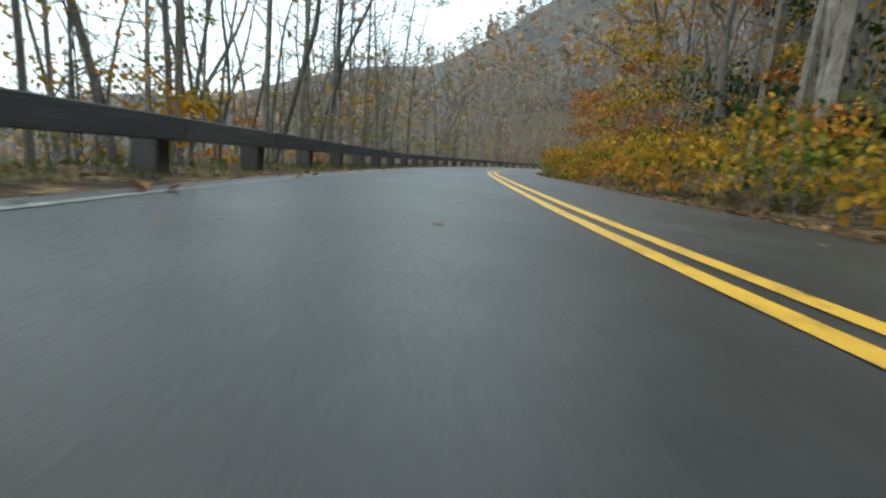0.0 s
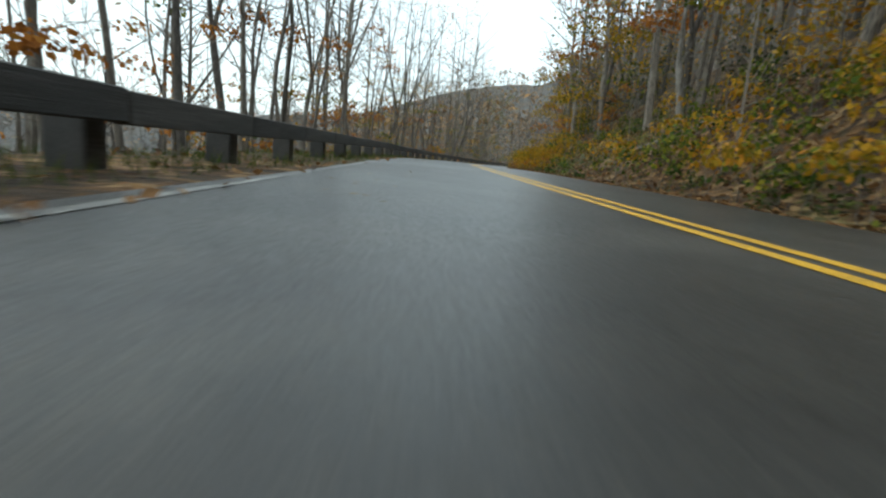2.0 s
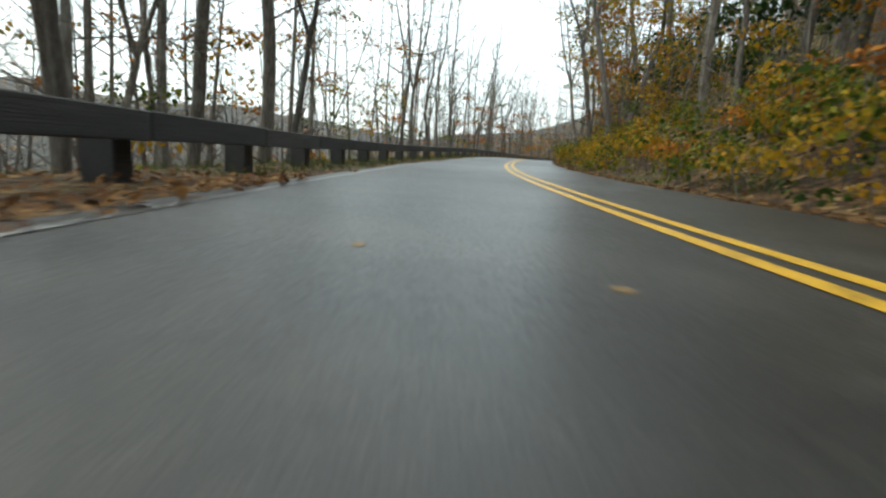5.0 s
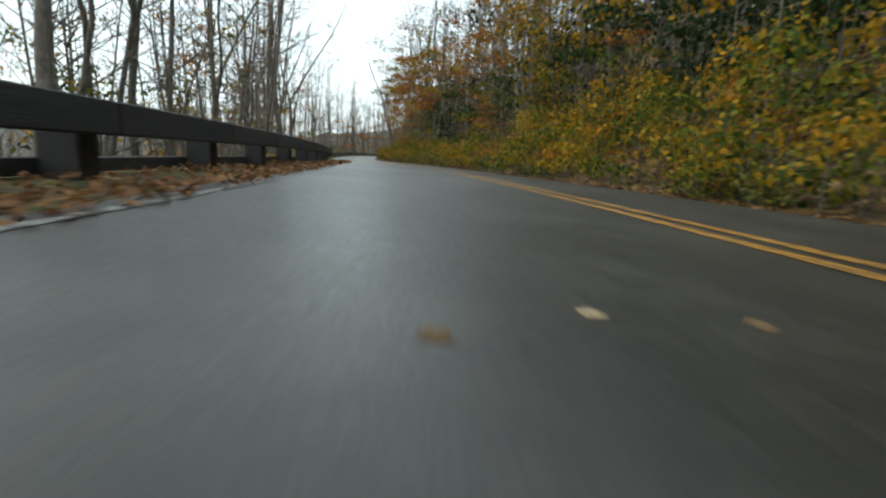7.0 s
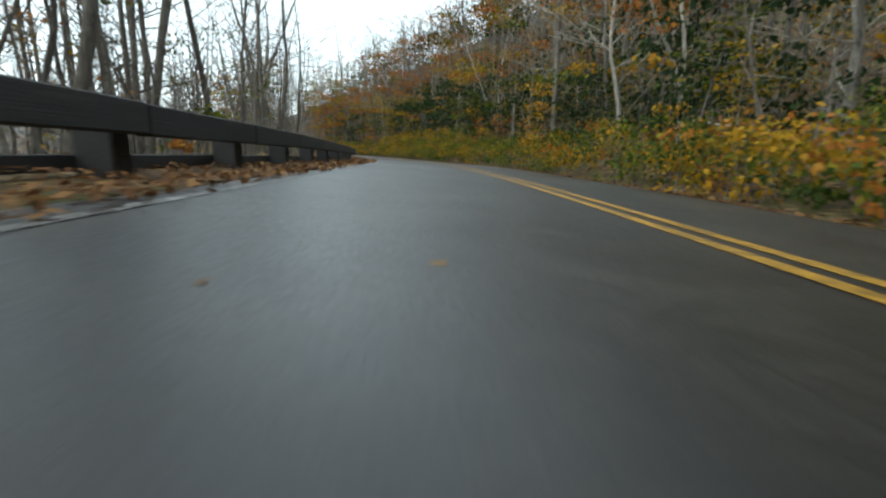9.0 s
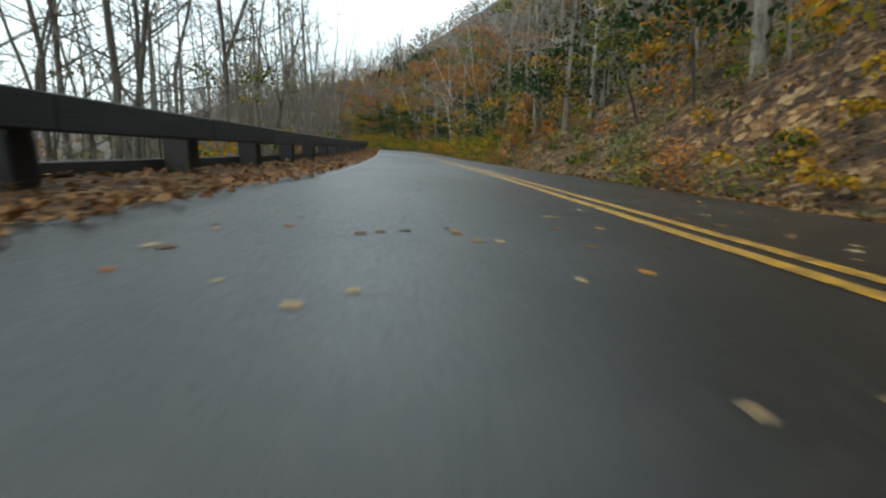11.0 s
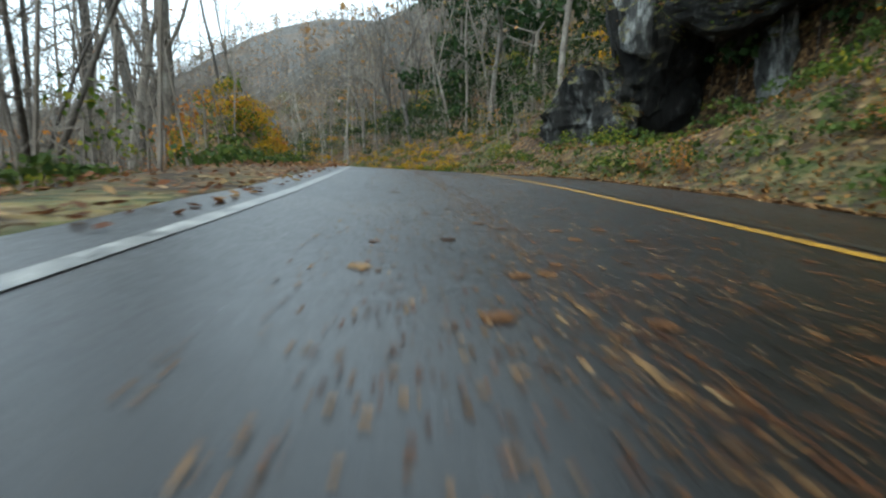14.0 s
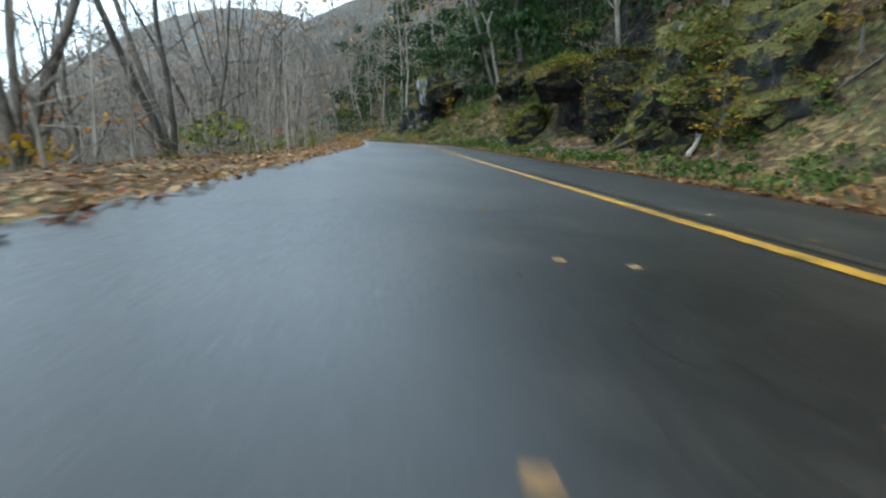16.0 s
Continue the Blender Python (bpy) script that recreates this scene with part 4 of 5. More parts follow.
for seed, s, u, z, half, cuts, name, label in (
    (1, 384.0, 7.8, 2.7, (2.9, 2.6, 2.5), 16, "rock_outcrop", "dark grey rock block leaning out of the bank"),
    (18, 388.0, 10.2, 5.6, (2.9, 3.0, 1.05), 18, "rock_outcrop", "moss-capped rock ledge jutting from the cliff"),
    (2, 384.6, 10.0, 4.3, (2.6, 3.2, 4.3), 16, "rock_outcrop", "tall dark streaked rock face above the bank"),
    (19, 385.6, 7.7, 5.9, (1.2, 0.75, 1.8), 12, "rock_outcrop", "pale streaked rock upright above the dark block"),
    (3, 388.7, 10.9, 4.5, (0.6, 0.5, 2.3), 12, "rock_outcrop", "pale grey upright rock beside a dark hollow"),
    (4, 390.6, 11.6, 7.3, (4.0, 3.6, 1.7), 14, "rock_outcrop", "overhanging mossy rock slab roofing a hollow"),
    (5, 416.9, 8.3, 3.9, (3.7, 2.6, 1.05), 14, "rock_outcrop", "moss-capped rock slab jutting over a dark hollow"),
    (6, 412.4, 8.2, 1.2, (1.6, 1.9, 1.7), 13, "rock_outcrop", "dark mossy rock block at the foot of the bank"),
    (7, 426.6, 10.3, 1.7, (7.0, 4.7, 4.7), 18, "rock_outcrop", "large moss and leaf covered rock mound"),
    (8, 438.5, 10.8, 3.8, (3.5, 3.0, 3.2), 15, "rock_outcrop", "grey lichen-covered rock above the bank"),
    (9, 421.8, 8.6, 2.0, (1.6, 2.4, 2.6), 14, "rock_outcrop", "rock wall beside a hollow, shade in its dark colour"),
    (17, 417.6, 11.6, 3.6, (4.2, 1.6, 4.4), 14, "rock_outcrop", "back wall of the hollow, shade in its dark colour"),
    (20, 416.3, 9.3, 1.5, (2.4, 1.3, 1.9), 12, "rock_outcrop", "black rock inside the hollow, its colour standing for shade"),
    (21, 405.3, 9.8, 4.6, (2.7, 2.0, 2.0), 14, "rock_outcrop", "black rock shoulder on the leafy bank, hollow shade in its colour"),
    (10, 382.8, -7.3, 1.45, (1.25, 1.0, 0.95), 14, "boulder", "dark boulder on the leaf-covered roadside mound"),
    (11, 379.4, -7.0, 1.1, (1.4, 0.9, 0.8), 14, "boulder", "dark boulder overgrown with shrubs beside the road"),
    (12, 404.0, 10.5, 3.6, (1.6, 1.3, 1.0), 14, "boulder", "grey boulder half sunk in the leafy slope"),
    (13, 370.5, 11.5, 4.2, (1.5, 1.2, 0.7), 14, "boulder", "dark boulder half sunk in the leafy slope"),
    (14, 362.5, 8.2, 2.4, (0.9, 0.8, 0.5), 14, "boulder", "mossy boulder half sunk in the leafy slope"),
    (15, 82.0, 6.6, 1.7, (1.2, 0.8, 0.6), 14, "boulder", "grey boulder between roadside shrubs"),
    (16, 352.0, 15.5, 6.8, (2.2, 1.8, 1.2), 14, "boulder", "mossy boulder high on the wooded slope"),
):
    ob = tagged(new(name, boulder(seed, half, cuts)), label, "rock")
    if seed in (3, 19):
        ob.data.materials[0] = PALE_ROCK
    if seed == 1:
        ob.data.materials[0] = STREAKED_ROCK
    # DARK_ROCK: black for shade in the hollows, dark stone elsewhere.
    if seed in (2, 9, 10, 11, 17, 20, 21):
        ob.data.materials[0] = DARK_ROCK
    if seed in (5, 6, 7, 8):
        ob.data.materials[0] = MOSS_ROCK
    _, _, _, f = at(s)
    ob.matrix_basis = Matrix.Translation(place(s, u, z)) @ Matrix.Rotation(math.atan2(-f[1], -f[0]), 4, "Z") @ Matrix.Rotation(radians(rng.uniform(-6, 6)), 4, "X")
    lush = seed in (5, 6, 7, 8, 9, 18, 21)
    room = max(half[0] * half[1], 7 if lush else 0)
    if s > 380:
        clinging(ob, "leaf_layer", FALLEN, int(room * (56 if lush else 14)), 700 + seed, 0.12, 0.05, 0.1 if lush else 0.3)
        clinging(ob, "moss_tuft", OLIVE, int(room * (70 if lush else 8)), 730 + seed, 0.11, 0.22, -0.25 if lush else 0.3)
        clinging(ob, "fern_growth", FERN, int(room * (40 if lush else 10)), 760 + seed, 0.14, 0.3, -0.2 if lush else 0.2)


# ---- the road sign, seen from behind ----
def plate(name, corners, thick, mat, parent, label):
    bm = bmesh.new()
    face = bm.faces.new([bm.verts.new((x, 0, z)) for x, z in corners])
    out = bmesh.ops.extrude_face_region(bm, geom=[face])
    bmesh.ops.translate(bm, vec=(0, thick, 0), verts=[v for v in out["geom"] if isinstance(v, bmesh.types.BMVert)])
    bmesh.ops.bevel(bm, geom=[e for e in bm.edges if abs(e.verts[0].co.y - e.verts[1].co.y) > 1e-6], offset=0.03, segments=3, affect="EDGES")
    bmesh.ops.recalc_face_normals(bm, faces=list(bm.faces))
    me = bpy.data.meshes.new(name)
    bm.to_mesh(me)
    bm.free()
    me.materials.append(mat)
    return part(name, me, parent, label)


def metal_mat():
    m, n, l, b = node_mat("dull_sign_metal")
    co = own_place(n)
    c = ramp(n, l, noise_of(n, l, co, 6, 6), [(0.3, (0.1, 0.115, 0.12)), (0.7, (0.19, 0.205, 0.21))])
    l.new(c, b.inputs["Base Color"])
    b.inputs["Metallic"].default_value, b.inputs["Roughness"].default_value = 0.5, 0.55
    return m


METAL = metal_mat()
road_sign = thing("road_sign", "grey metal back of a diamond road sign on a post", "road sign")
pole = Bag()
pole.tube([(0, 0, -2.4), (0, 0, 1.0), (0, 0, 3.25)], [0.035] * 3, 8)
part("post", pole.mesh("sign_post", [METAL]), road_sign)
plate("diamond_plate", [(0, 2.12), (0.54, 2.66), (0, 3.2), (-0.54, 2.66)], 0.006, METAL, road_sign, "bare grey back of a diamond plate").location = (0, 0.05, 0)
plate("lower_plate", [(-0.3, 1.42), (0.3, 1.42), (0.3, 2.02), (-0.3, 2.02)], 0.006, METAL, road_sign, "bare grey back of a square plate").location = (0, 0.05, 0)
_, _, _, f = at(366.0)
road_sign.matrix_basis = Matrix.Translation(place(366.0, -5.78, 0.5)) @ Matrix.Rotation(math.atan2(f[1], f[0]) - math.pi / 2, 4, "Z")


# ---- fallen logs on the bank ----
def log(seed, s0, u0, s1, u1, r, mat, label, lift=0.05):
    g = random.Random(seed)
    a, b = (Vector(ground_point(np.array(float(s)), np.array(float(u)))) + Vector((0, 0, r * 0.6 + lift)) for s, u in ((s0, u0), (s1, u1)))
    bag = Bag()
    pts = [a.lerp(b, k / 7) + Vector((g.gauss(0, r * 0.3), g.gauss(0, r * 0.3), g.gauss(0, r * 0.2))) for k in range(8)]
    bag.tube([pts[0]] + pts + [pts[-1]], [0.004] + taper(r, r * 0.6, 8) + [0.004], 8)
    for _ in range(4):
        k = g.randrange(2, 7)
        stub = wander(g, pts[k], (g.uniform(-1, 1), g.uniform(-1, 1), g.uniform(0.2, 1)), g.uniform(0.3, 0.9), 3, 0.2)
        bag.tube(stub, taper(r * 0.3, 0.006, 4), 5)
    return tagged(new("fallen_log", bag.mesh("fallen_log", [mat], True)), label, "log")


log(1, 411.6, 5.2, 410.2, 7.2, 0.08, PALE_BARK, "bleached broken log lying down the bank", 0.1)
log(2, 429.6, 6.5, 428.2, 8.0, 0.08, PALE_BARK, "bleached broken log at the foot of the bank", 0.1)
log(3, 428.5, 10.6, 423.5, 11.4, 0.07, PALE_BARK, "pale fallen branch on the mossy mound", 1.6)
log(4, 120.5, 4.8, 125.5, 7.0, 0.07, BARK, "dark fallen log lying up the leafy bank", 0.05)
log(5, 289.0, 6.6, 283.0, 8.6, 0.06, PALE_BARK, "pale fallen branch among the shrubs", 0.8)
log(6, 97.5, 3.0, 95.0, 5.4, 0.06, PALE_BARK, "thin pale leaning log by the road edge", 0.3)
for k in range(16):
    s, u = rng.uniform(335, 378) if k % 2 else rng.uniform(396, 445), rng.uniform(5.0, 14)
    log(20 + k, s, u, s + rng.uniform(-4, 4), u + rng.uniform(-2, 2), rng.uniform(0.02, 0.05), BARK, "fallen dead branch on the leafy slope")


# ---- trees that stand out ----
def lean_of(s, u):
    """Tilt of a trunk: towards the light over the road, and a little at random."""
    _, r, _, _ = at(s)
    pull = 0.055 if abs(u) < 14 else 0.0
    way = -r * pull * (1 if u > 0 else -1)
    return (rng.normal(0, 0.045) - way[1], rng.normal(0, 0.045) + way[0])


TRUNK = {id(o): r for o, r in zip(BARE + PALE + GNARLED, (0.17, 0.2, 0.12, 0.15, 0.1, 0.23, 0.13, 0.1, 0.15, 0.12, 0.17))}


def sized(kinds, radius):
    """A kind whose trunk suits the radius, and the size to give it."""
    suited = [o for o in kinds if 0.7 < radius / TRUNK[id(o)] < 1.4] or kinds
    ob = suited[int(rng.integers(len(suited)))]
    return ob, float(np.clip(radius / TRUNK[id(ob)], 0.6, 1.35))


standing = []
for kinds, trees in ((BARE, VALLEY_TREES), (BARE, HILL_TREES), (PALE, PALE_TREES)):
    for s, u, r in trees:
        if u < 0:
            r *= 0.72
        ob, size = sized(GNARLED if u < 0 and s > 388 else kinds, r)
        plant(ob, s, u, size, rng.uniform(0, 6.28), lean_of(s, u))
        standing.append((s, u))


# ---- the woods on both sides ----
def free_spot(s, u, gap):
    return all((s - a) ** 2 + (u - b) ** 2 > gap * gap for a, b in standing)


def wood(count, s0, s1, u0, u1, pick, gap, size0=0.8, size1=1.2, skew=1.0):
    made = tries = 0
    while made < count and tries < count * 12:
        tries += 1
        s, u = rng.uniform(s0, s1), u0 + (u1 - u0) * rng.random() ** skew
        rocky = u > 4 and (379 < s < 394 or 411 < s < 424) and size1 > 0.6
        if free_spot(s, u, gap) and not rocky:
            standing.append((s, u))
            plant(pick(s), s, u, rng.uniform(size0, size1), rng.uniform(0, 6.28), lean_of(s, u))
            made += 1


def choose(kinds, weights):
    w = np.array(weights) / np.sum(weights)
    return lambda s: kinds[int(rng.choice(len(kinds), p=w))]


wood(50, 40, 385, -9.0, -19, choose(BARE + TURNING, [3, 3, 3, 3, 3, 2, 0.6, 0.7, 0.7]), 2.0, skew=0.8)
wood(9, 364, 398, -15, -8.6, choose([BARE[2], BARE[4]], [1, 1]), 1.6, 0.7, 1.0)
wood(18, 387, 450, -7.0, -17, choose(GNARLED, [1, 1, 1]), 1.8, 0.6, 1.05)
wood(9, 285, 374, -17, -8.2, choose([BARE[2], BARE[4], BARE[3]], [1, 1, 0.6]), 1.8, 0.6, 1.0)
wood(8, 185, 240, -13, -7.4, choose([BARE[2], BARE[3], BARE[4]], [1, 1, 1]), 1.6, 0.7, 1.1)
wood(10, 285, 345, -14, -7.4, choose([BARE[2], BARE[3], BARE[4]], [1, 1, 1]), 1.5, 0.7, 1.1)
wood(12, 60, 165, -13, -7.4, choose(BARE + TURNING, [2, 2, 2, 2, 2, 1, 1, 1, 1]), 1.8)
wood(9, 165, 262, -11, -7.2, choose(BARE, [1, 1, 1, 1, 1, 1]), 1.8)
wood(13, 55, 160, 5.8, 10.5, choose(TURNING, [1, 1.2, 1.6]), 1.8, 0.8, 1.2)
wood(13, 150, 240, 5.2, 9.5, choose(TURNING, [1.3, 1, 1.3]), 1.8, 0.8, 1.25)
wood(46, 40, 448, 9.0, 19, choose(BARE + TURNING + PALE, [3, 3, 3, 3, 3, 2, 1.2, 1.2, 1.2, 0.6, 0.6]), 2.0, skew=0.8)
wood(18, 190, 330, 6.5, 14, choose(TURNING, [1.3, 1.2, 1.5]), 1.8, 0.55, 0.85)
wood(10, 55, 130, 7.5, 15, choose(TURNING, [1.5, 1.5, 0.6]), 1.8, 0.55, 0.85)
wood(46, 195, 335, 3.9, 9.0, choose(YOUNG, [1.3, 0.8, 1.6]), 1.1, 0.7, 1.1)
wood(14, 40, 112, 4.0, 9.0, choose(YOUNG, [2, 1.2, 0.8]), 1.2, 0.6, 1.0)
wood(16, 112, 195, 5.5, 11.0, choose(YOUNG, [1.6, 1.6, 1.0]), 1.3, 0.7, 1.1)
wood(14, 340, 440, 6.5, 15.0, choose(YOUNG, [1.5, 0.4, 1.3]), 1.5, 0.5, 0.9)
wood(9, 42, 100, -13, -6.6, choose(TURNING, [0.4, 1.4, 1.4]), 2.0, 0.7, 1.0)
wood(34, 60, 450, -6.4, -14, choose(YOUNG, [1.3, 1.6, 0.9]), 1.6, 0.5, 0.9)
wood(30, 60, 450, 6.0, 15, choose(DARK, [1, 1]), 1.4, 0.7, 1.2)
wood(8, 84, 112, 5.5, 9, choose(DARK, [1, 1]), 1.1, 0.9, 1.3)


def shrubs(count, s0, s1, u0, u1, weights, gap, size0=0.7, size1=1.25, skew=1.0, kinds=None):
    wood(count, s0, s1, u0, u1, choose(kinds or BUSHES, weights), gap, size0, size1, skew)


shrubs(38, 40, 113, 2.75, 6.0, [4, 1.6, 1.6, 1.6], 0.62)
shrubs(14, 113, 152, 3.4, 8.0, [1.5, 2, 1, 2], 0.8, 0.5, 0.9)
shrubs(38, 138, 200, 2.7, 6.0, [2.4, 2.2, 1, 1.6], 0.7, 0.6, 1.1)
shrubs(70, 200, 338, 2.75, 6.0, [2.2, 3.2, 0.8, 2.4], 0.62)
shrubs(8, 338, 374, 2.8, 5.0, [2.4, 2.4, 0.4, 2.6], 0.6, 0.5, 0.85)
shrubs(12, 374, 408, 3.6, 9.0, [0.6, 2.5, 0.6, 2.5], 0.8, 0.4, 0.8)
shrubs(8, 376, 388, -8.4, -5.0, [3, 2, 0.6, 1.4], 0.5, 0.6, 1.05)
shrubs(16, 388, 448, -9.0, -5.6, [0.3, 0.8, 2.2, 0.6], 0.9, 0.5, 1.0)
shrubs(24, 60, 374, -8.5, -5.9, [1.6, 1.6, 2.4, 1.4], 0.9, 0.5, 0.95)
shrubs(40, 345, 390, 2.9, 9.0, [1, 1], 0.55, 0.7, 1.5, kinds=FERNS)
shrubs(70, 390, 445, 2.9, 9.0, [1, 1], 0.5, 0.7, 1.5, kinds=FERNS)
shrubs(30, 112, 160, 2.8, 7.0, [1, 1], 0.55, 0.7, 1.5, kinds=FERNS)
shrubs(20, 80, 200, -6.2, -5.2, [1, 1], 0.55, 0.5, 1.0, kinds=FERNS)


# ---- thickets: growth too dense to tell one plant from the next ----
def thicket(name, label, mat, seed, *beds, leaves=60, size=0.1, flat=0.8):
    """Leafy sprays on thin stalks. Beds: (count, s0, s1, u0, u1, lowest, highest, smallest, largest)."""
    g = np.random.default_rng(seed)
    cols = [[], [], [], []]
    for count, s0, s1, u0, u1, h0, h1, r0, r1 in beds:
        for col, (a, b) in zip(cols, ((s0, s1), (u0, u1), (h0, h1), (r0, r1))):
            col.append(g.uniform(a, b, count))
    s, u, h, r = (np.concatenate(c) for c in cols)
    n = len(s)
    foot = ground_point(s, u)
    top = foot + np.stack([g.normal(0, 0.15, n), g.normal(0, 0.15, n), h], 1)
    ang = np.array([0, 2.094, 4.189])
    ring = np.stack([np.cos(ang), np.sin(ang), 0 * ang], 1) * 0.012
    stalk = np.concatenate([foot[:, None] - [0, 0, 0.1] + ring, top[:, None] + ring * 0.4], 1)
    o = np.arange(n)[:, None, None] * 6
    sf = (o + np.array([[0, 1, 4, 3], [1, 2, 5, 4], [2, 0, 3, 5]])[None]).reshape(-1, 4)
    k = n * leaves
    who = np.repeat(np.arange(n), leaves)
    d = g.normal(0, 1, (k, 3))
    d[:, 2] = np.abs(d[:, 2] + 0.25) - 0.25
    d /= np.linalg.norm(d, axis=1, keepdims=True)
    lump = 1 + 0.3 * np.sin(d @ np.array([5.0, 3.0, 4.0]) + who)
    p = top[who] + d * (r[who] * lump * (0.55 + 0.45 * g.random(k) ** 0.5))[:, None] * [1, 1, flat]
    out = d + g.normal(0, 0.45, (k, 3))
    way = np.cross(out, g.normal(0, 1, (k, 3))) - [0, 0, 0.35]
    way /= np.linalg.norm(way, axis=1, keepdims=True)
    side = np.cross(way, out)
    side /= np.maximum(np.linalg.norm(side, axis=1, keepdims=True), 1e-6)
    z = (size * g.uniform(0.6, 1.4, k))[:, None]
    blade = np.stack([p, p + way * z * 0.5 + side * z * 0.36, p + way * z - [0, 0, 0.01], p + way * z * 0.45 - side * z * 0.36], 1).reshape(-1, 3)
    lf = np.arange(4 * k).reshape(-1, 4) + 6 * n
    me = mesh_of(name, np.concatenate([stalk.reshape(-1, 3), blade]).tolist(), np.concatenate([sf, lf]).tolist(), [BARK, mat], np.concatenate([np.zeros(len(sf)), np.ones(len(lf))]))
    return tagged(new(name, me), label, "thicket", kind="stuff")


thicket("shrub_thicket", "golden roadside thicket on the bank", GOLD, 61,
        (330, 40, 113, 2.7, 5.2, 0.1, 1.2, 0.35, 0.7), (220, 136, 200, 2.5, 6.0, 0.1, 1.0, 0.3, 0.65), (270, 198, 318, 2.6, 5.4, 0.1, 1.1, 0.35, 0.65),
        (130, 336, 374, 2.6, 8.0, 0.0, 0.5, 0.2, 0.42), (70, 318, 376, 3.4, 10, 0.0, 0.6, 0.2, 0.45), (75, 375, 387, -8.8, -5.2, 0.0, 1.0, 0.25, 0.5), (20, 388, 450, -10, -6.4, 0.1, 0.8, 0.3, 0.5), leaves=58, size=0.1)
thicket("shrub_thicket", "golden shrubs on the leafy bank", GOLD, 73, (110, 234, 262, 2.9, 6.2, 0.3, 2.2, 0.4, 0.8), (65, 124, 140, 2.8, 7.0, 0.1, 1.0, 0.3, 0.6), leaves=66, size=0.1)
thicket("shrub_thicket", "yellow-green roadside thicket on the bank", OLIVE, 62,
        (150, 40, 113, 2.7, 6.0, 0.1, 1.0, 0.3, 0.6), (55, 113, 152, 3.0, 7.0, 0.0, 0.6, 0.3, 0.5), (75, 124, 140, 2.8, 7.0, 0.1, 1.0, 0.3, 0.6), (240, 136, 200, 2.5, 6.0, 0.1, 1.0, 0.3, 0.65),
        (520, 198, 318, 2.6, 5.6, 0.1, 1.3, 0.35, 0.7), (130, 234, 262, 2.9, 6.2, 0.3, 2.0, 0.4, 0.8), (45, 336, 374, 2.6, 4.6, 0.0, 0.4, 0.2, 0.4), (60, 318, 376, 3.4, 10, 0.0, 0.5, 0.2, 0.45), (95, 378, 410, 3.6, 11.0, 0.0, 0.5, 0.25, 0.5),
        (65, 375, 387, -8.8, -5.2, 0.0, 0.9, 0.25, 0.5), (110, 388, 450, -11, -5.4, 0.1, 1.0, 0.3, 0.6), leaves=58, size=0.1)
thicket("shrub_thicket", "russet roadside thicket on the bank", RUST, 63,
        (80, 40, 113, 2.7, 6.5, 0.2, 1.1, 0.3, 0.55), (40, 150, 200, 2.8, 7.0, 0.2, 0.9, 0.3, 0.5), (80, 198, 340, 2.7, 6.5, 0.2, 1.3, 0.3, 0.6), (45, 388, 450, -12, -6.0, 0.2, 1.6, 0.3, 0.6), (50, 375, 386, -9.0, -5.4, 0.0, 1.0, 0.25, 0.5), leaves=66, size=0.1)
thicket("low_undergrowth", "low green plants over the leafy bank", FERN, 64,
        (90, 112, 155, 2.7, 8.0, 0.0, 0.25, 0.2, 0.45), (100, 198, 340, 2.6, 5.0, 0.0, 0.4, 0.25, 0.45), (330, 340, 390, 2.7, 10.0, 0.0, 0.3, 0.2, 0.45), (520, 390, 413, 3.6, 12.0, 0.0, 0.35, 0.2, 0.5), (260, 413, 450, 2.9, 9.0, 0.0, 0.2, 0.15, 0.35),
        (70, 376, 400, -7.5, -4.4, 0.0, 0.2, 0.2, 0.4), leaves=40, size=0.1, flat=0.5)
thicket("understory_foliage", "golden understory leaves up the wooded slope", GOLD, 65,
        (60, 40, 130, 4.6, 15, 0.8, 3.5, 0.5, 1.0), (80, 130, 200, 5.5, 15, 0.8, 4.5, 0.5, 1.0), (120, 198, 342, 4.6, 15, 0.6, 4.0, 0.5, 1.0),
        (70, 340, 450, 9, 18, 1.0, 4.0, 0.5, 0.9), (150, 60, 375, -16, -6.2, 0.1, 1.6, 0.4, 0.9), (120, 60, 375, -30, -12, 0.2, 5.0, 0.6, 1.3), leaves=42, size=0.18, flat=0.45)
thicket("understory_foliage", "russet understory leaves up the wooded slope", RUST, 66,
        (40, 40, 130, 6.0, 16, 1.2, 6.0, 0.5, 1.1), (60, 130, 200, 6.0, 16, 1.5, 7.0, 0.5, 1.1), (100, 198, 342, 6.0, 16, 2.0, 7.5, 0.5, 1.2),
        (120, 60, 375, -15, -6.2, 0.1, 1.4, 0.4, 0.8), (110, 60, 200, -24, -9, 1.5, 8.0, 0.6, 1.2), (60, 376, 450, -22, -8, 0.5, 3.0, 0.5, 1.0), leaves=48, size=0.175, flat=0.4)
thicket("understory_foliage", "green and yellow understory leaves up the wooded slope", OLIVE, 67,
        (30, 40, 130, 5.5, 16, 1.0, 5.0, 0.5, 1.0), (90, 130, 200, 5.5, 15, 0.8, 4.5, 0.5, 1.1), (170, 198, 342, 4.6, 15, 0.6, 4.5, 0.5, 1.1),
        (100, 340, 450, 9, 18, 1.0, 5.0, 0.5, 1.0), (150, 60, 375, -16, -6.2, 0.1, 1.6, 0.4, 0.9), (100, 198, 375, -30, -10, 0.2, 4.0, 0.6, 1.2), leaves=42, size=0.18, flat=0.45)
thicket("understory_foliage", "thin golden leaf sprays beyond the guardrail", GOLD, 91, (110, 40, 112, -18, -7.0, 1.5, 7.5, 0.6, 1.3), leaves=64, size=0.115, flat=0.3)
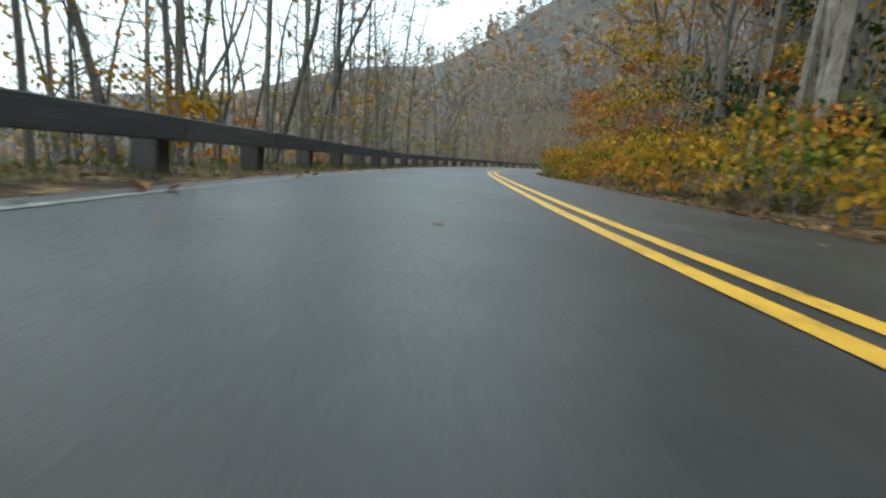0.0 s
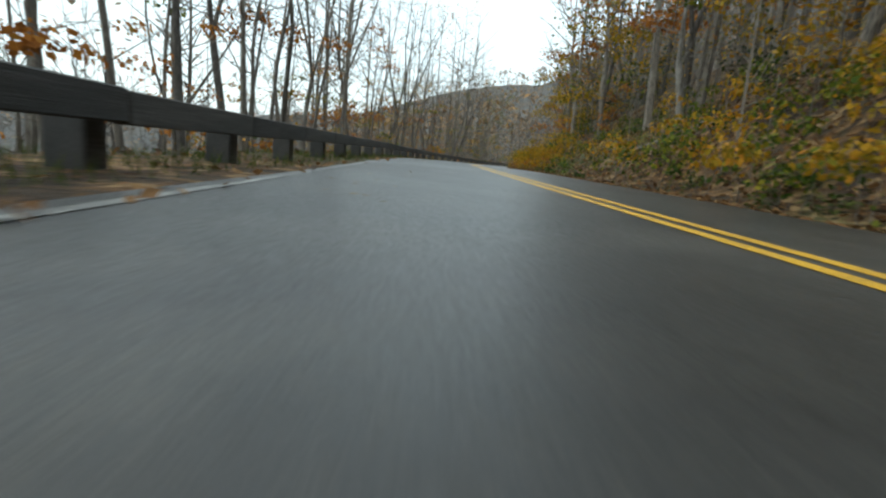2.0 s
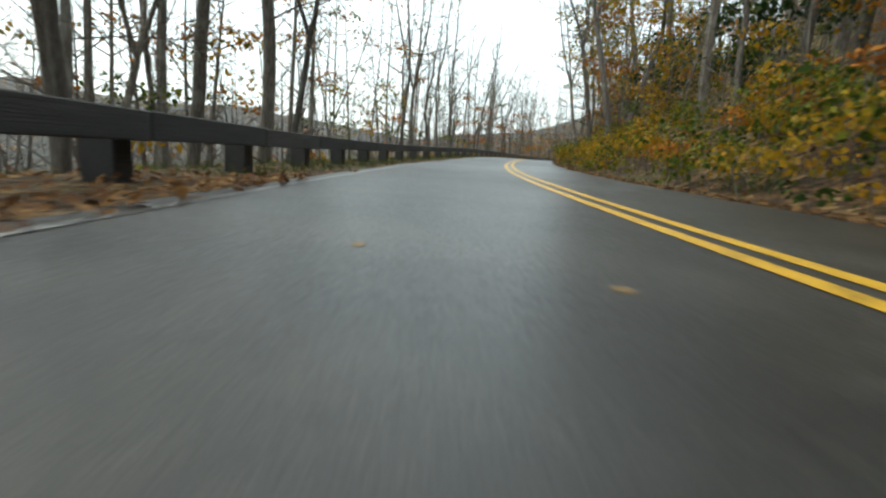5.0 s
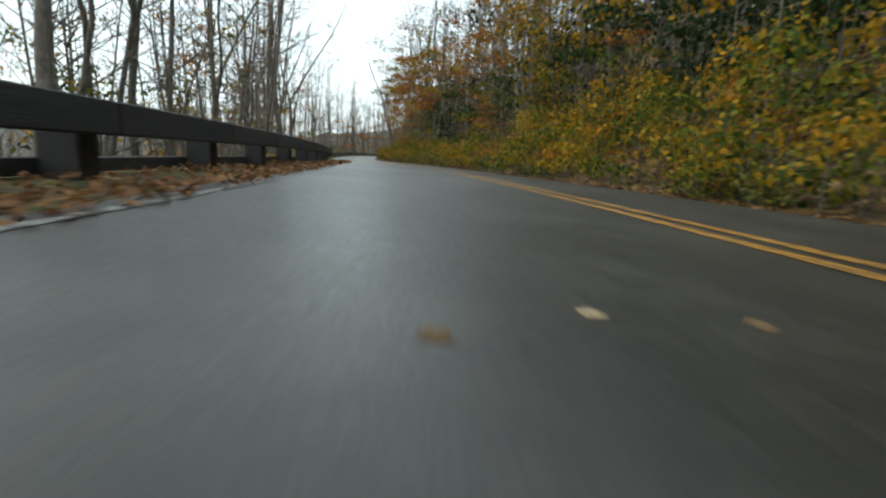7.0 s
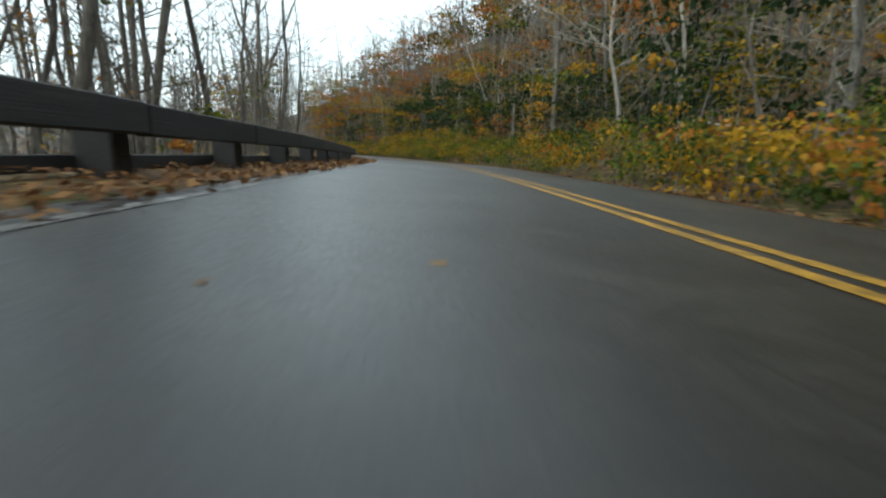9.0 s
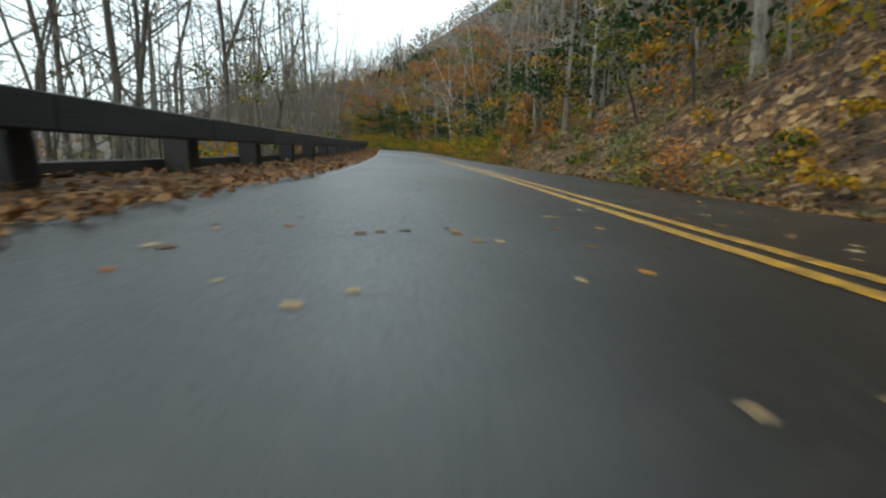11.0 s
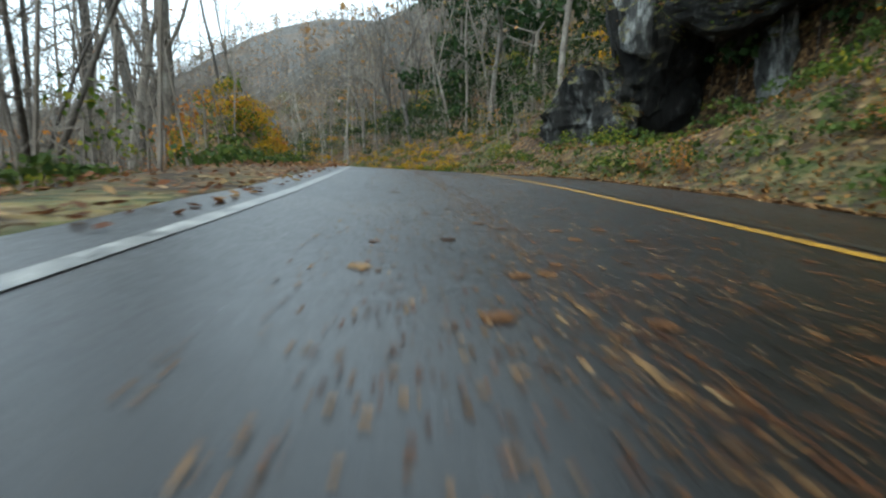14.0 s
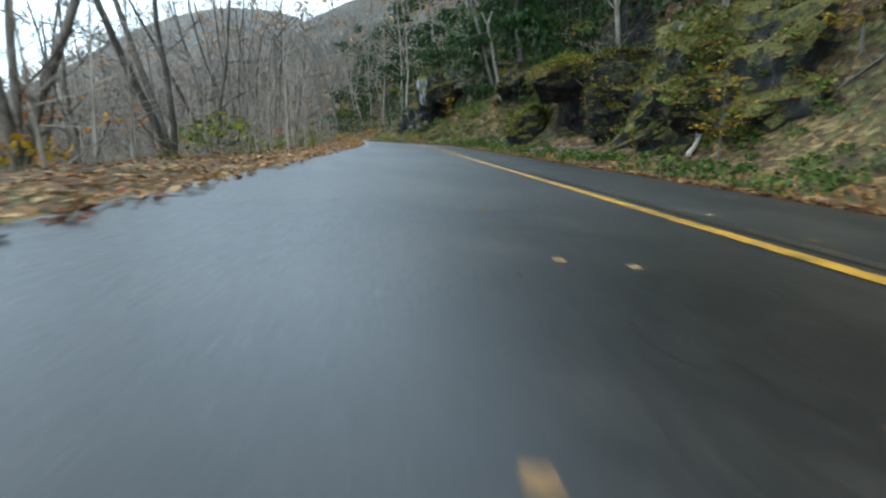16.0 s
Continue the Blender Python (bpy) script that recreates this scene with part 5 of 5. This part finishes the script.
thicket("understory_foliage", "thin yellow-green leaf sprays beyond the guardrail", OLIVE, 92, (80, 40, 112, -18, -7.0, 1.5, 7.0, 0.6, 1.3), (40, 250, 330, -16, -8, 1.0, 5.0, 0.6, 1.2), leaves=64, size=0.115, flat=0.3)
thicket("autumn_canopy", "rust and orange leaves of trees over the bank", RUST, 93, (40, 60, 165, 6.0, 14, 4.0, 11.0, 0.9, 1.8), (16, 112, 152, 3.8, 7.0, 6.0, 15.0, 0.9, 1.7), (95, 165, 300, 6.0, 17, 5.0, 13.0, 0.9, 1.9), (40, 84, 150, -14, -8, 3.0, 10.0, 0.8, 1.5), (36, 160, 215, -17, -8.5, 5.0, 17.0, 0.9, 1.6), leaves=130, size=0.17, flat=0.5)
# The 222-300 bed is added mostly above view, to shade the bank.
thicket("autumn_canopy", "orange and rust foliage arching over the bank", RUST, 97, (46, 196, 236, 4.2, 9.0, 3.5, 10.0, 0.8, 1.6), (60, 22, 72, 3.4, 10, 0.8, 6.5, 0.7, 1.5), (70, 222, 300, 4.5, 14, 6.0, 13.0, 1.2, 2.2), (34, 104, 132, 5.0, 11, 3.5, 9.0, 0.8, 1.6), (16, 168, 208, 3.6, 6.5, 4.0, 12.0, 0.7, 1.4), (14, 66, 98, 4.2, 7.5, 3.0, 9.0, 0.7, 1.3), leaves=120, size=0.17, flat=0.5)
thicket("autumn_canopy", "golden foliage arching over the bank", GOLD, 98, (34, 196, 236, 4.2, 9.0, 3.0, 9.0, 0.8, 1.5), (26, 166, 206, 3.4, 6.5, 3.0, 11.0, 0.7, 1.4), (26, 148, 188, 2.0, 6.0, 7.0, 15.0, 0.8, 1.5), (44, 222, 300, 4.5, 12, 3.0, 9.0, 0.9, 1.7), (40, 102, 132, 4.6, 10, 3.0, 8.0, 0.8, 1.5), (44, 60, 102, 4.6, 10, 1.8, 6.5, 0.6, 1.2), leaves=120, size=0.16, flat=0.5)
thicket("autumn_canopy", "thin golden leaves left on trees beyond the guardrail", GOLD, 95, (95, 172, 245, -17, -7.5, 3.0, 13.0, 0.9, 1.8), leaves=56, size=0.19, flat=0.45)
thicket("autumn_canopy", "thin green-yellow leaves left on trees beyond the guardrail", OLIVE, 96, (50, 172, 250, -17, -8, 3.0, 12.0, 0.9, 1.8), (30, 110, 172, -17, -9, 5.0, 12.0, 0.9, 1.6), (26, 255, 325, -16, -8, 4.0, 11.0, 0.8, 1.5), leaves=56, size=0.19, flat=0.45)
thicket("autumn_canopy", "golden and green leaves of trees over the bank", OLIVE, 94, (40, 120, 165, 6.0, 14, 4.0, 11.0, 0.9, 1.8), (95, 165, 300, 6.0, 17, 5.0, 13.0, 0.9, 1.9), (26, 148, 188, 2.0, 6.0, 7.0, 15.0, 0.8, 1.5), leaves=120, size=0.17, flat=0.5)
# Beds 60-98 and 200-345: dark leaves in place of forest-interior shade.
thicket("evergreen_thicket", "dark evergreen growth under the trees", EVERGREEN, 68,
        (60, 60, 98, 6.4, 13, 0.2, 5.0, 0.6, 1.3), (150, 200, 345, 5.8, 10, 0.5, 5.0, 0.7, 1.4), (90, 130, 200, 6.5, 15, 0.2, 4.0, 0.6, 1.2), (260, 198, 342, 6.0, 16, 0.2, 4.0, 0.6, 1.3), (90, 215, 262, 6.5, 18, 0.5, 6.0, 0.8, 1.6),
        (190, 340, 450, 9, 18, 0.2, 3.5, 0.6, 1.1), (90, 393, 416, 9.5, 16, 0.1, 2.2, 0.5, 1.0), (60, 393, 411, 8, 12, 0.0, 0.8, 0.3, 0.6), leaves=54, size=0.215, flat=0.7)
thicket("evergreen_thicket", "dark evergreen trees and shrubs high on the bank", EVERGREEN, 69,
        (120, 345, 392, 10, 26, 0.5, 6.0, 0.8, 1.6), (260, 392, 455, 9.5, 26, 0.5, 8.0, 0.9, 1.8), leaves=60, size=0.34, flat=0.75)
# Dark leaf masses standing in for the deep shade inside the woods.
thicket("evergreen_thicket", "dark evergreen growth behind the roadside shrubs, filling in forest shade", EVERGREEN, 71,
        (45, 62, 104, 8.5, 14, 0.4, 5.0, 0.8, 1.7), (170, 230, 330, 7.0, 14, 0.4, 6.5, 0.9, 1.8), (60, 234, 262, 5.6, 9, 0.5, 5.5, 0.9, 1.7), (60, 150, 200, 8.0, 14, 0.4, 5.0, 0.8, 1.6), leaves=60, size=0.26, flat=0.75)
# The 343-378 bed stands in for forest shade over the bank.
thicket("evergreen_thicket", "dark evergreen growth above the bank, partly filling in forest shade", EVERGREEN, 72,
        (110, 395, 412, 9.5, 15, 1.6, 5.5, 0.8, 1.7), (40, 376, 392, 10.5, 15, 2.5, 6.0, 0.8, 1.6), (130, 343, 378, 7.6, 14, 0.2, 3.2, 0.6, 1.3), (50, 394, 412, 8.6, 12, 0.2, 1.8, 0.5, 1.1), leaves=60, size=0.24, flat=0.7)
# Boughs added overhead, largely out of view, to darken bank and lane.
thicket("evergreen_canopy", "evergreen boughs added over the bank to shade it", EVERGREEN, 70,
        (60, 345, 388, 12, 26, 6.0, 13.0, 1.2, 2.4), (80, 205, 300, 11, 26, 4.0, 12.0, 1.2, 2.4), (190, 386, 458, 9, 24, 5.0, 13.0, 1.2, 2.4), (46, 394, 413, 7.8, 14, 3.6, 9.0, 1.0, 2.0), (30, 350, 380, 9, 15, 4.0, 9.0, 1.0, 2.0), leaves=64, size=0.5, flat=0.6)


# ---- leafless brush: thin grey stems and twigs ----
TWIG = bark_mat("thin_grey_twigs", (0.12, 0.1, 0.08), (0.3, 0.26, 0.215), (0.34, 0.32, 0.28))


def brush(name, label, seed, *beds, twigs=22):
    """Bare saplings. Beds: (count, s0, s1, u0, u1, lowest, highest)."""
    g = np.random.default_rng(seed)
    s, u, h = (np.concatenate(c) for c in zip(*[(g.uniform(b[1], b[2], b[0]), g.uniform(b[3], b[4], b[0]), g.uniform(b[5], b[6], b[0])) for b in beds]))
    n = len(s)
    foot = ground_point(s, u) - [0, 0, 0.1]
    lean = np.stack([g.normal(0, 0.1, n), g.normal(0, 0.1, n), np.ones(n)], 1)
    top = foot + lean * h[:, None]
    who = np.repeat(np.arange(n), twigs)
    k = len(who)
    at_ = foot[who] + (top - foot)[who] * g.uniform(0.15, 1.0, k)[:, None]
    way = np.stack([g.normal(0, 1, k), g.normal(0, 1, k), g.uniform(-0.2, 1.6, k)], 1)
    way /= np.linalg.norm(way, axis=1, keepdims=True)
    end = at_ + way * (h[who] * g.uniform(0.1, 0.35, k))[:, None]
    a = np.concatenate([foot, at_])
    b = np.concatenate([top, end])
    r = np.concatenate([0.008 + 0.0065 * h, 0.005 + 0.0016 * h[who]])
    d = (b - a) / np.linalg.norm(b - a, axis=1, keepdims=True)
    x = np.cross(d, [0.31, 0.9, 0.17])
    x /= np.linalg.norm(x, axis=1, keepdims=True)
    y = np.cross(d, x)
    ring = [a + r[:, None] * (x * math.cos(w) + y * math.sin(w)) for w in (0, 2.094, 4.189)]
    v = np.stack([*ring, b], 1).reshape(-1, 3)
    f = (np.arange(n + k)[:, None, None] * 4 + np.array([[0, 1, 3], [1, 2, 3], [2, 0, 3]])[None]).reshape(-1, 3)
    return tagged(new(name, mesh_of(name, v.tolist(), f.tolist(), [TWIG])), label, "brush", kind="stuff")


brush("bare_brush", "leafless saplings and brush below the guardrail", 81, (300, 40, 376, -15, -6.4, 2.0, 8.0), (160, 285, 376, -14, -7.0, 4.0, 9.0), (95, 180, 262, -15, -7.0, 4.0, 10.0), (90, 262, 345, -15, -7.0, 5.0, 10.0), (420, 40, 376, -34, -12, 4.0, 11.0), twigs=20)
brush("bare_brush", "leafless saplings and brush on the valley side", 82, (330, 376, 452, -16, -6.0, 1.0, 5.0), (170, 392, 452, -9.5, -4.6, 1.0, 4.5), (90, 362, 402, -16, -7.5, 4.0, 9.0), (170, 396, 452, -22, -7.5, 3.0, 8.0), (320, 380, 452, -40, -12, 4.0, 9.0))
brush("bare_brush", "leafless saplings and twigs up the wooded bank", 83, (330, 40, 345, 5.0, 16, 1.5, 6.0), (420, 60, 452, 12, 30, 4.0, 9.0), (220, 340, 382, 5.0, 14, 0.8, 4.0), (60, 394, 452, 9.5, 15, 0.8, 3.0))


# ---- fallen leaves ----
def leaf_field(name, label, s, u, size, up, flat, lobed=False, mat=FALLEN, seed=1):
    """Many single leaves lying about, one mesh."""
    g = np.random.default_rng(seed)
    n = len(s)
    base = ground_point(s, u)
    on_road = (u > PAVE_L) & (u < PAVE_R)
    p, r, lean = many(s)
    base[:, 2] = np.where(on_road, p[:, 2] - lean * u + 0.0025, base[:, 2]) + up * g.random(n)
    a = g.uniform(0, 2 * np.pi, n)
    ax = np.stack([np.cos(a), np.sin(a), g.normal(0, flat, n)], 1)
    ay = np.stack([-np.sin(a), np.cos(a), g.normal(0, flat, n)], 1)
    if lobed:
        w = np.linspace(0, 2 * np.pi, 10, endpoint=False)
        rad = np.array([0.58, 0.4, 0.5, 0.33, 0.44, 0.4, 0.47, 0.34, 0.52, 0.41])
        shape = np.stack([np.cos(w) * rad, np.sin(w) * rad * 0.9], 1)
    else:
        shape = np.array([(-0.5, 0.0), (0.0, 0.34), (0.5, 0.04), (0.05, -0.33)])
    k = len(shape)
    curl = np.abs(shape[:, 1]) * 0.5 + np.maximum(shape[:, 0], 0) * 0.3
    sz = size * g.uniform(0.6, 1.35, n)
    v = base[:, None] + sz[:, None, None] * (shape[None, :, :1] * ax[:, None] + shape[None, :, 1:] * ay[:, None])
    v[:, :, 2] += sz[:, None] * curl[None] * (g.uniform(0.0, 0.1 if lobed else 0.9, n))[:, None]
    f = np.arange(n * k).reshape(n, k)
    return tagged(new(name, mesh_of(name, v.reshape(-1, 3).tolist(), f.tolist(), [mat])), label, "fallen leaves", kind="stuff")


def spread(g, count, s0, s1, u0, u1):
    return g.uniform(s0, s1, count), g.uniform(u0, u1, count)


g = np.random.default_rng(5)
s_a, u_a = (np.concatenate(c) for c in zip(spread(g, 13000, 60, 340, 2.35, 9.0), spread(g, 11000, 103, 156, 2.5, 8.5), spread(g, 4000, 208, 230, 2.5, 8.0)))
leaf_field("leaf_litter", "brown and tan leaves strewn over the bank", s_a, u_a, 0.12, 0.05, 0.45, seed=2)
s_z, u_z = (np.concatenate(c) for c in zip(spread(g, 25000, 318, 450, 2.4, 10.0), spread(g, 9000, 335, 382, 2.4, 9.0), spread(g, 9000, 384, 414, 3.0, 11.0)))
leaf_field("leaf_litter", "orange and tan leaves thick over the bank", s_z, u_z, 0.088, 0.06, 0.5, mat=TAN, seed=12)
s_b, u_b = (np.concatenate(c) for c in zip(spread(g, 16000, 60, 446, 0.0, 1.0), spread(g, 10000, 330, 446, 0.0, 1.0)))
u_b = right_edge(s_b) - 0.05 + 0.45 * u_b ** 1.5
leaf_field("leaf_drift", "drift of tan leaves along the road edge", s_b, u_b, 0.1, 0.04, 0.3, seed=3)
s_c, u_c = (np.concatenate(c) for c in zip(spread(g, 34000, 203, 392, -5.4, -2.98), spread(g, 7000, 203, 345, -3.5, -2.95)))
leaf_field("leaf_drift", "thick drift of brown leaves under the guardrail", s_c, u_c, 0.08, 0.07, 0.35, mat=DAMP_BROWN, seed=4)
s_d, u_d = spread(g, 2600, 60, 203, -5.4, -2.9)
leaf_field("leaf_litter", "scattered brown leaves on the grassy shoulder", s_d, u_d, 0.11, 0.03, 0.3, seed=6)
s_e, u_e = (np.concatenate(c) for c in zip(spread(g, 9000, 388, 450, -6.0, -2.95), spread(g, 6500, 418, 450, -4.3, -3.05), spread(g, 2600, 408, 430, -3.6, -3.0)))
half_e = len(s_e) // 3
leaf_field("leaf_drift", "thick drift of brown leaves beside the road", s_e[half_e:], u_e[half_e:], 0.072, 0.03, 0.22, seed=7)
leaf_field("leaf_drift", "wet rust-brown leaves in the drift beside the road", s_e[:half_e], u_e[:half_e], 0.075, 0.03, 0.22, mat=WET_RUST, seed=17)
s_f, u_f = spread(g, 9000, 60, 446, -12, -5.6)
leaf_field("leaf_litter", "brown leaves strewn down the wooded slope", s_f, u_f, 0.16, 0.05, 0.4, seed=8)
parts_s, parts_u = [], []
for count, s0, s1, u0, u1 in ((90, 60, 200, -2.8, 2.1), (170, 108, 135, -2.7, -1.9), (260, 200, 340, -2.8, 2.1), (160, 335, 425, -2.8, 2.1), (230, 338, 380, -2.8, 1.6), (120, 425, 446, -2.8, 2.1)):
    s_, u_ = spread(g, count, s0, s1, u0, u1)
    parts_s.append(s_), parts_u.append(u_)
leaf_field("road_leaves", "scattered brown and yellow leaves lying on the asphalt", np.concatenate(parts_s), np.concatenate(parts_u), 0.064, 0.001, 0.03, lobed=True, mat=DRY, seed=9)

s_, u_ = spread(g, 9000, 393.5, 414.5, -1.0, 1.0)
leaf_field("road_leaves", "trail of wet brown leaves along the lane", s_, -1.7 + 0.7 * np.sign(u_) * np.abs(u_) ** 1.9, 0.019, 0.002, 0.05, seed=10)
s_, u_ = spread(g, 11000, 393.5, 414.5, -1.0, 1.0)
leaf_field("road_leaves", "trail of wet rust-coloured leaves along the lane", s_, -1.6 + 0.6 * np.sign(u_) * np.abs(u_) ** 1.9, 0.015, 0.002, 0.05, mat=WET_RUST, seed=15)
s_, u_ = spread(g, 520, 380, 416, -2.2, 1.9)
leaf_field("road_leaves", "wet red-brown leaves pressed onto the lane", s_, u_, 0.07, 0.001, 0.02, lobed=True, mat=DAMP_BROWN, seed=13)
s_, u_ = spread(g, 15000, 394, 415.5, -1.3, 1.9)
leaf_field("road_leaves", "crushed wet brown leaf shreds over the lane", s_, u_, 0.022, 0.001, 0.04, mat=WET_RUST, seed=16)
# The 408-424 leaves also stand in for the bank's brown reflection.
s_, u_ = (np.concatenate(c) for c in zip(spread(g, 750, 316, 378, -2.8, 1.8), spread(g, 650, 344, 368, -2.8, 1.8), spread(g, 120, 408, 424, -1.2, 1.9)))
leaf_field("road_leaves", "wet brown leaves scattered over the lane", s_, u_, 0.066, 0.001, 0.03, lobed=True, seed=11)
# Leaves at 408-424 again tint the lane like the bank's reflection.
s_, u_ = (np.concatenate(c) for c in zip(spread(g, 220, 336, 380, -2.8, 1.8), spread(g, 110, 408, 424, -1.2, 1.9)))
leaf_field("road_leaves", "wet orange and rust leaves scattered over the lane", s_, u_, 0.062, 0.001, 0.03, lobed=True, mat=RUST, seed=14)


# ---- grass tufts along the edges ----
def tufts(count, s0, s1, u0, u1, seed):
    g = np.random.default_rng(seed)
    s, u = g.uniform(s0, s1, count), g.uniform(u0, u1, count)
    base = ground_point(s, u)
    a, h = g.uniform(0, 6.28, count), g.uniform(0.06, 0.2, count)
    side = np.stack([np.cos(a), np.sin(a), 0 * a], 1) * 0.008
    tip = base + np.stack([g.normal(0, 0.06, count), g.normal(0, 0.06, count), h], 1)
    v = np.stack([base - side, base + side, tip], 1).reshape(-1, 3)
    return tagged(new("grass", mesh_of("grass", v.tolist(), np.arange(3 * count).reshape(-1, 3).tolist(), [FERN])), "thin green grass along the road shoulder", "grass", kind="stuff")


tufts(14000, 60, 203, -5.8, -3.6, 41)
tufts(9000, 60, 446, 2.5, 4.2, 42)
tufts(5000, 203, 446, -7.0, -5.2, 43)


# ---- woods in the distance ----
# Leaf and bark kept paler and greyer than nearby, standing in for haze.
FAR_LEAF = leaf_mat("haze_toned_canopy", [(0.05, (0.15, 0.13, 0.11)), (0.35, (0.22, 0.17, 0.12)), (0.6, (0.3, 0.165, 0.07)), (0.85, (0.37, 0.215, 0.08)), (0.98, (0.26, 0.23, 0.11))])
FAR_BARK = bark_mat("distant_grey_bark", (0.09, 0.08, 0.07), (0.22, 0.197, 0.175), (0.26, 0.245, 0.22))


def far_tree(seed, branches, blades, blade, height=11.0, fine=False):
    g = random.Random(seed)
    bag = Bag()
    stem = wander(g, (0, 0, -1), (g.uniform(-0.08, 0.08), g.uniform(-0.08, 0.08), 1), height + 1, 4 if fine else 2, 0.06, 0.1)
    bag.tube(stem, taper(0.17, 0.02, len(stem)), 5 if fine else 3, 0)
    for _ in range(branches):
        t = g.uniform(0.3, 0.95) * (len(stem) - 1)
        p = stem[int(t)].lerp(stem[int(t) + 1], t - int(t))
        a, n = g.uniform(0, 6.28), g.uniform(1.4, 3.6)
        q = p + Vector((math.cos(a) * n, math.sin(a) * n, n * g.uniform(0.3, 1.2)))
        bag.tube([p, p.lerp(q, 0.5) + Vector((g.gauss(0, 0.2), g.gauss(0, 0.2), g.gauss(0, 0.2))), q] if fine else [p, q], [0.05, 0.03, 0.01] if fine else [0.05, 0.012], 3, 0)
        if fine:
            for _ in range(2):
                w = p.lerp(q, g.uniform(0.4, 0.9))
                bag.tube([w, w + Vector((g.uniform(-1, 1), g.uniform(-1, 1), g.uniform(0, 1)))], [0.018, 0.006], 3, 0)
    for _ in range(blades):
        a, rr = g.uniform(0, 6.28), g.uniform(0.2, 2.6)
        p = Vector((math.cos(a) * rr, math.sin(a) * rr, height * g.uniform(0.3, 1.02)))
        bag.leaf(p, Vector((g.uniform(-1, 1), g.uniform(-1, 1), g.uniform(-0.6, 0.6))), blade * g.uniform(0.6, 1.4), g, 1)
    return bag


def far_woods(name, label, s, u, bags, seed, low=0.75, high=1.3, bark=FAR_BARK):
    g = np.random.default_rng(seed)
    base = ground_point(s, u)
    vs, fs, ms, n0 = [], [], [], 0
    kind = g.integers(len(bags), size=len(s))
    for k, bag in enumerate(bags):
        pick = np.where(kind == k)[0]
        v = np.array(bag.v)
        a, z = g.uniform(0, 6.28, len(pick)), g.uniform(low, high, len(pick))
        c, t = np.cos(a)[:, None], np.sin(a)[:, None]
        q = np.stack([v[None, :, 0] * c - v[None, :, 1] * t, v[None, :, 0] * t + v[None, :, 1] * c, np.repeat(v[None, :, 2], len(pick), 0)], -1) * z[:, None, None] + base[pick][:, None]
        vs.append(q.reshape(-1, 3))
        for i in range(len(pick)):
            o = n0 + i * len(v)
            fs += [tuple(j + o for j in face) for face in bag.f]
            ms += bag.m
        n0 += len(pick) * len(v)
    me = mesh_of(name, np.concatenate(vs).tolist(), fs, [bark, FAR_LEAF], ms)
    return tagged(new(name, me), label, "woods", kind="stuff")


slim = [far_tree(140 + k, 10, 12, 0.15, 13.0, True) for k in range(5)]
s_w, u_w = np.concatenate([g.uniform(50, 118, 60), g.uniform(188, 345, 120)]), 6.0 + 12 * g.random(180)
far_woods("bank_woods", "bare grey trunks standing close together up the bank", s_w, u_w, slim, 59, 0.7, 1.2, bark=BARK)
near_kinds_far = [far_tree(40 + k, 11, 22, 0.28, 13.0, True) for k in range(5)]
mid = [far_tree(k, 9, 22, 0.55) for k in range(5)]
close = [far_tree(60 + k, 8, 30, 0.42) for k in range(5)]
thin = [far_tree(20 + k, 2, 11, 1.6) for k in range(4)]
s_w, u_w = g.uniform(20, 452, 250), g.uniform(10.5, 34, 250)
far_woods("hillside_woods", "leafless woods up the hillside above the road", s_w, u_w, near_kinds_far, 50, bark=BARK)
s_w, u_w = g.uniform(20, 452, 220), g.uniform(-36, -15, 220)
far_woods("valley_woods", "leafless woods on the slope below the road", s_w, u_w, near_kinds_far, 57, bark=BARK)
tall = [far_tree(80 + k, 17, 40, 0.3, 21.0, True) for k in range(5)]
s_t = np.concatenate([g.uniform(52, 205, 66), g.uniform(188, 232, 12), g.uniform(262, 310, 22)])
far_woods("valley_woods", "tall thin trees with few leaves left below the road", s_t, g.uniform(-22, -8.2, 100), tall, 58, 0.8, 1.15, bark=BARK)
s_h, u_h = g.uniform(-40, 455, 480), 28 + 60 * g.random(480) ** 1.2
far_woods("hillside_woods", "dense leafless and rust-coloured woods up the hillside", s_h, u_h, mid, 51)
s_h, u_h = g.uniform(230, 362, 200), 10 + 58 * g.random(200)
far_woods("hillside_woods", "dense grey woods above the bend", s_h, u_h, mid, 60, bark=BARK)
s_v, u_v = g.uniform(-40, 455, 320), -30 - 50 * g.random(320)
far_woods("valley_woods", "thin leafless woods down the valley side", s_v, u_v, mid, 52)
s_n, u_n = g.uniform(-62, 60, 950), np.concatenate([g.uniform(8, 60, 350), g.uniform(-80, -8, 600)])
clear = np.abs(u_n) > 8
far_woods("hillside_woods", "grey and rust-coloured woods round the far bend", s_n[clear], u_n[clear], close, 53)
s_m, u_m = g.uniform(-520, -60, 1700), g.uniform(-200, 380, 1700)
far_woods("mountain_woods", "haze-toned autumn woods covering the far mountain", s_m, u_m, thin, 54, 1.1, 2.0)
s_m, u_m = g.uniform(-60, 460, 850), 80 + 250 * g.random(850)
far_woods("mountain_woods", "haze-toned autumn woods covering the ridge above the road", s_m, u_m, thin, 55, 0.9, 1.6)
s_m, u_m = g.uniform(-400, 460, 600), -75 - 500 * g.random(600)
far_woods("valley_woods", "haze-toned autumn woods across the valley", s_m, u_m, thin, 56, 0.9, 1.6)
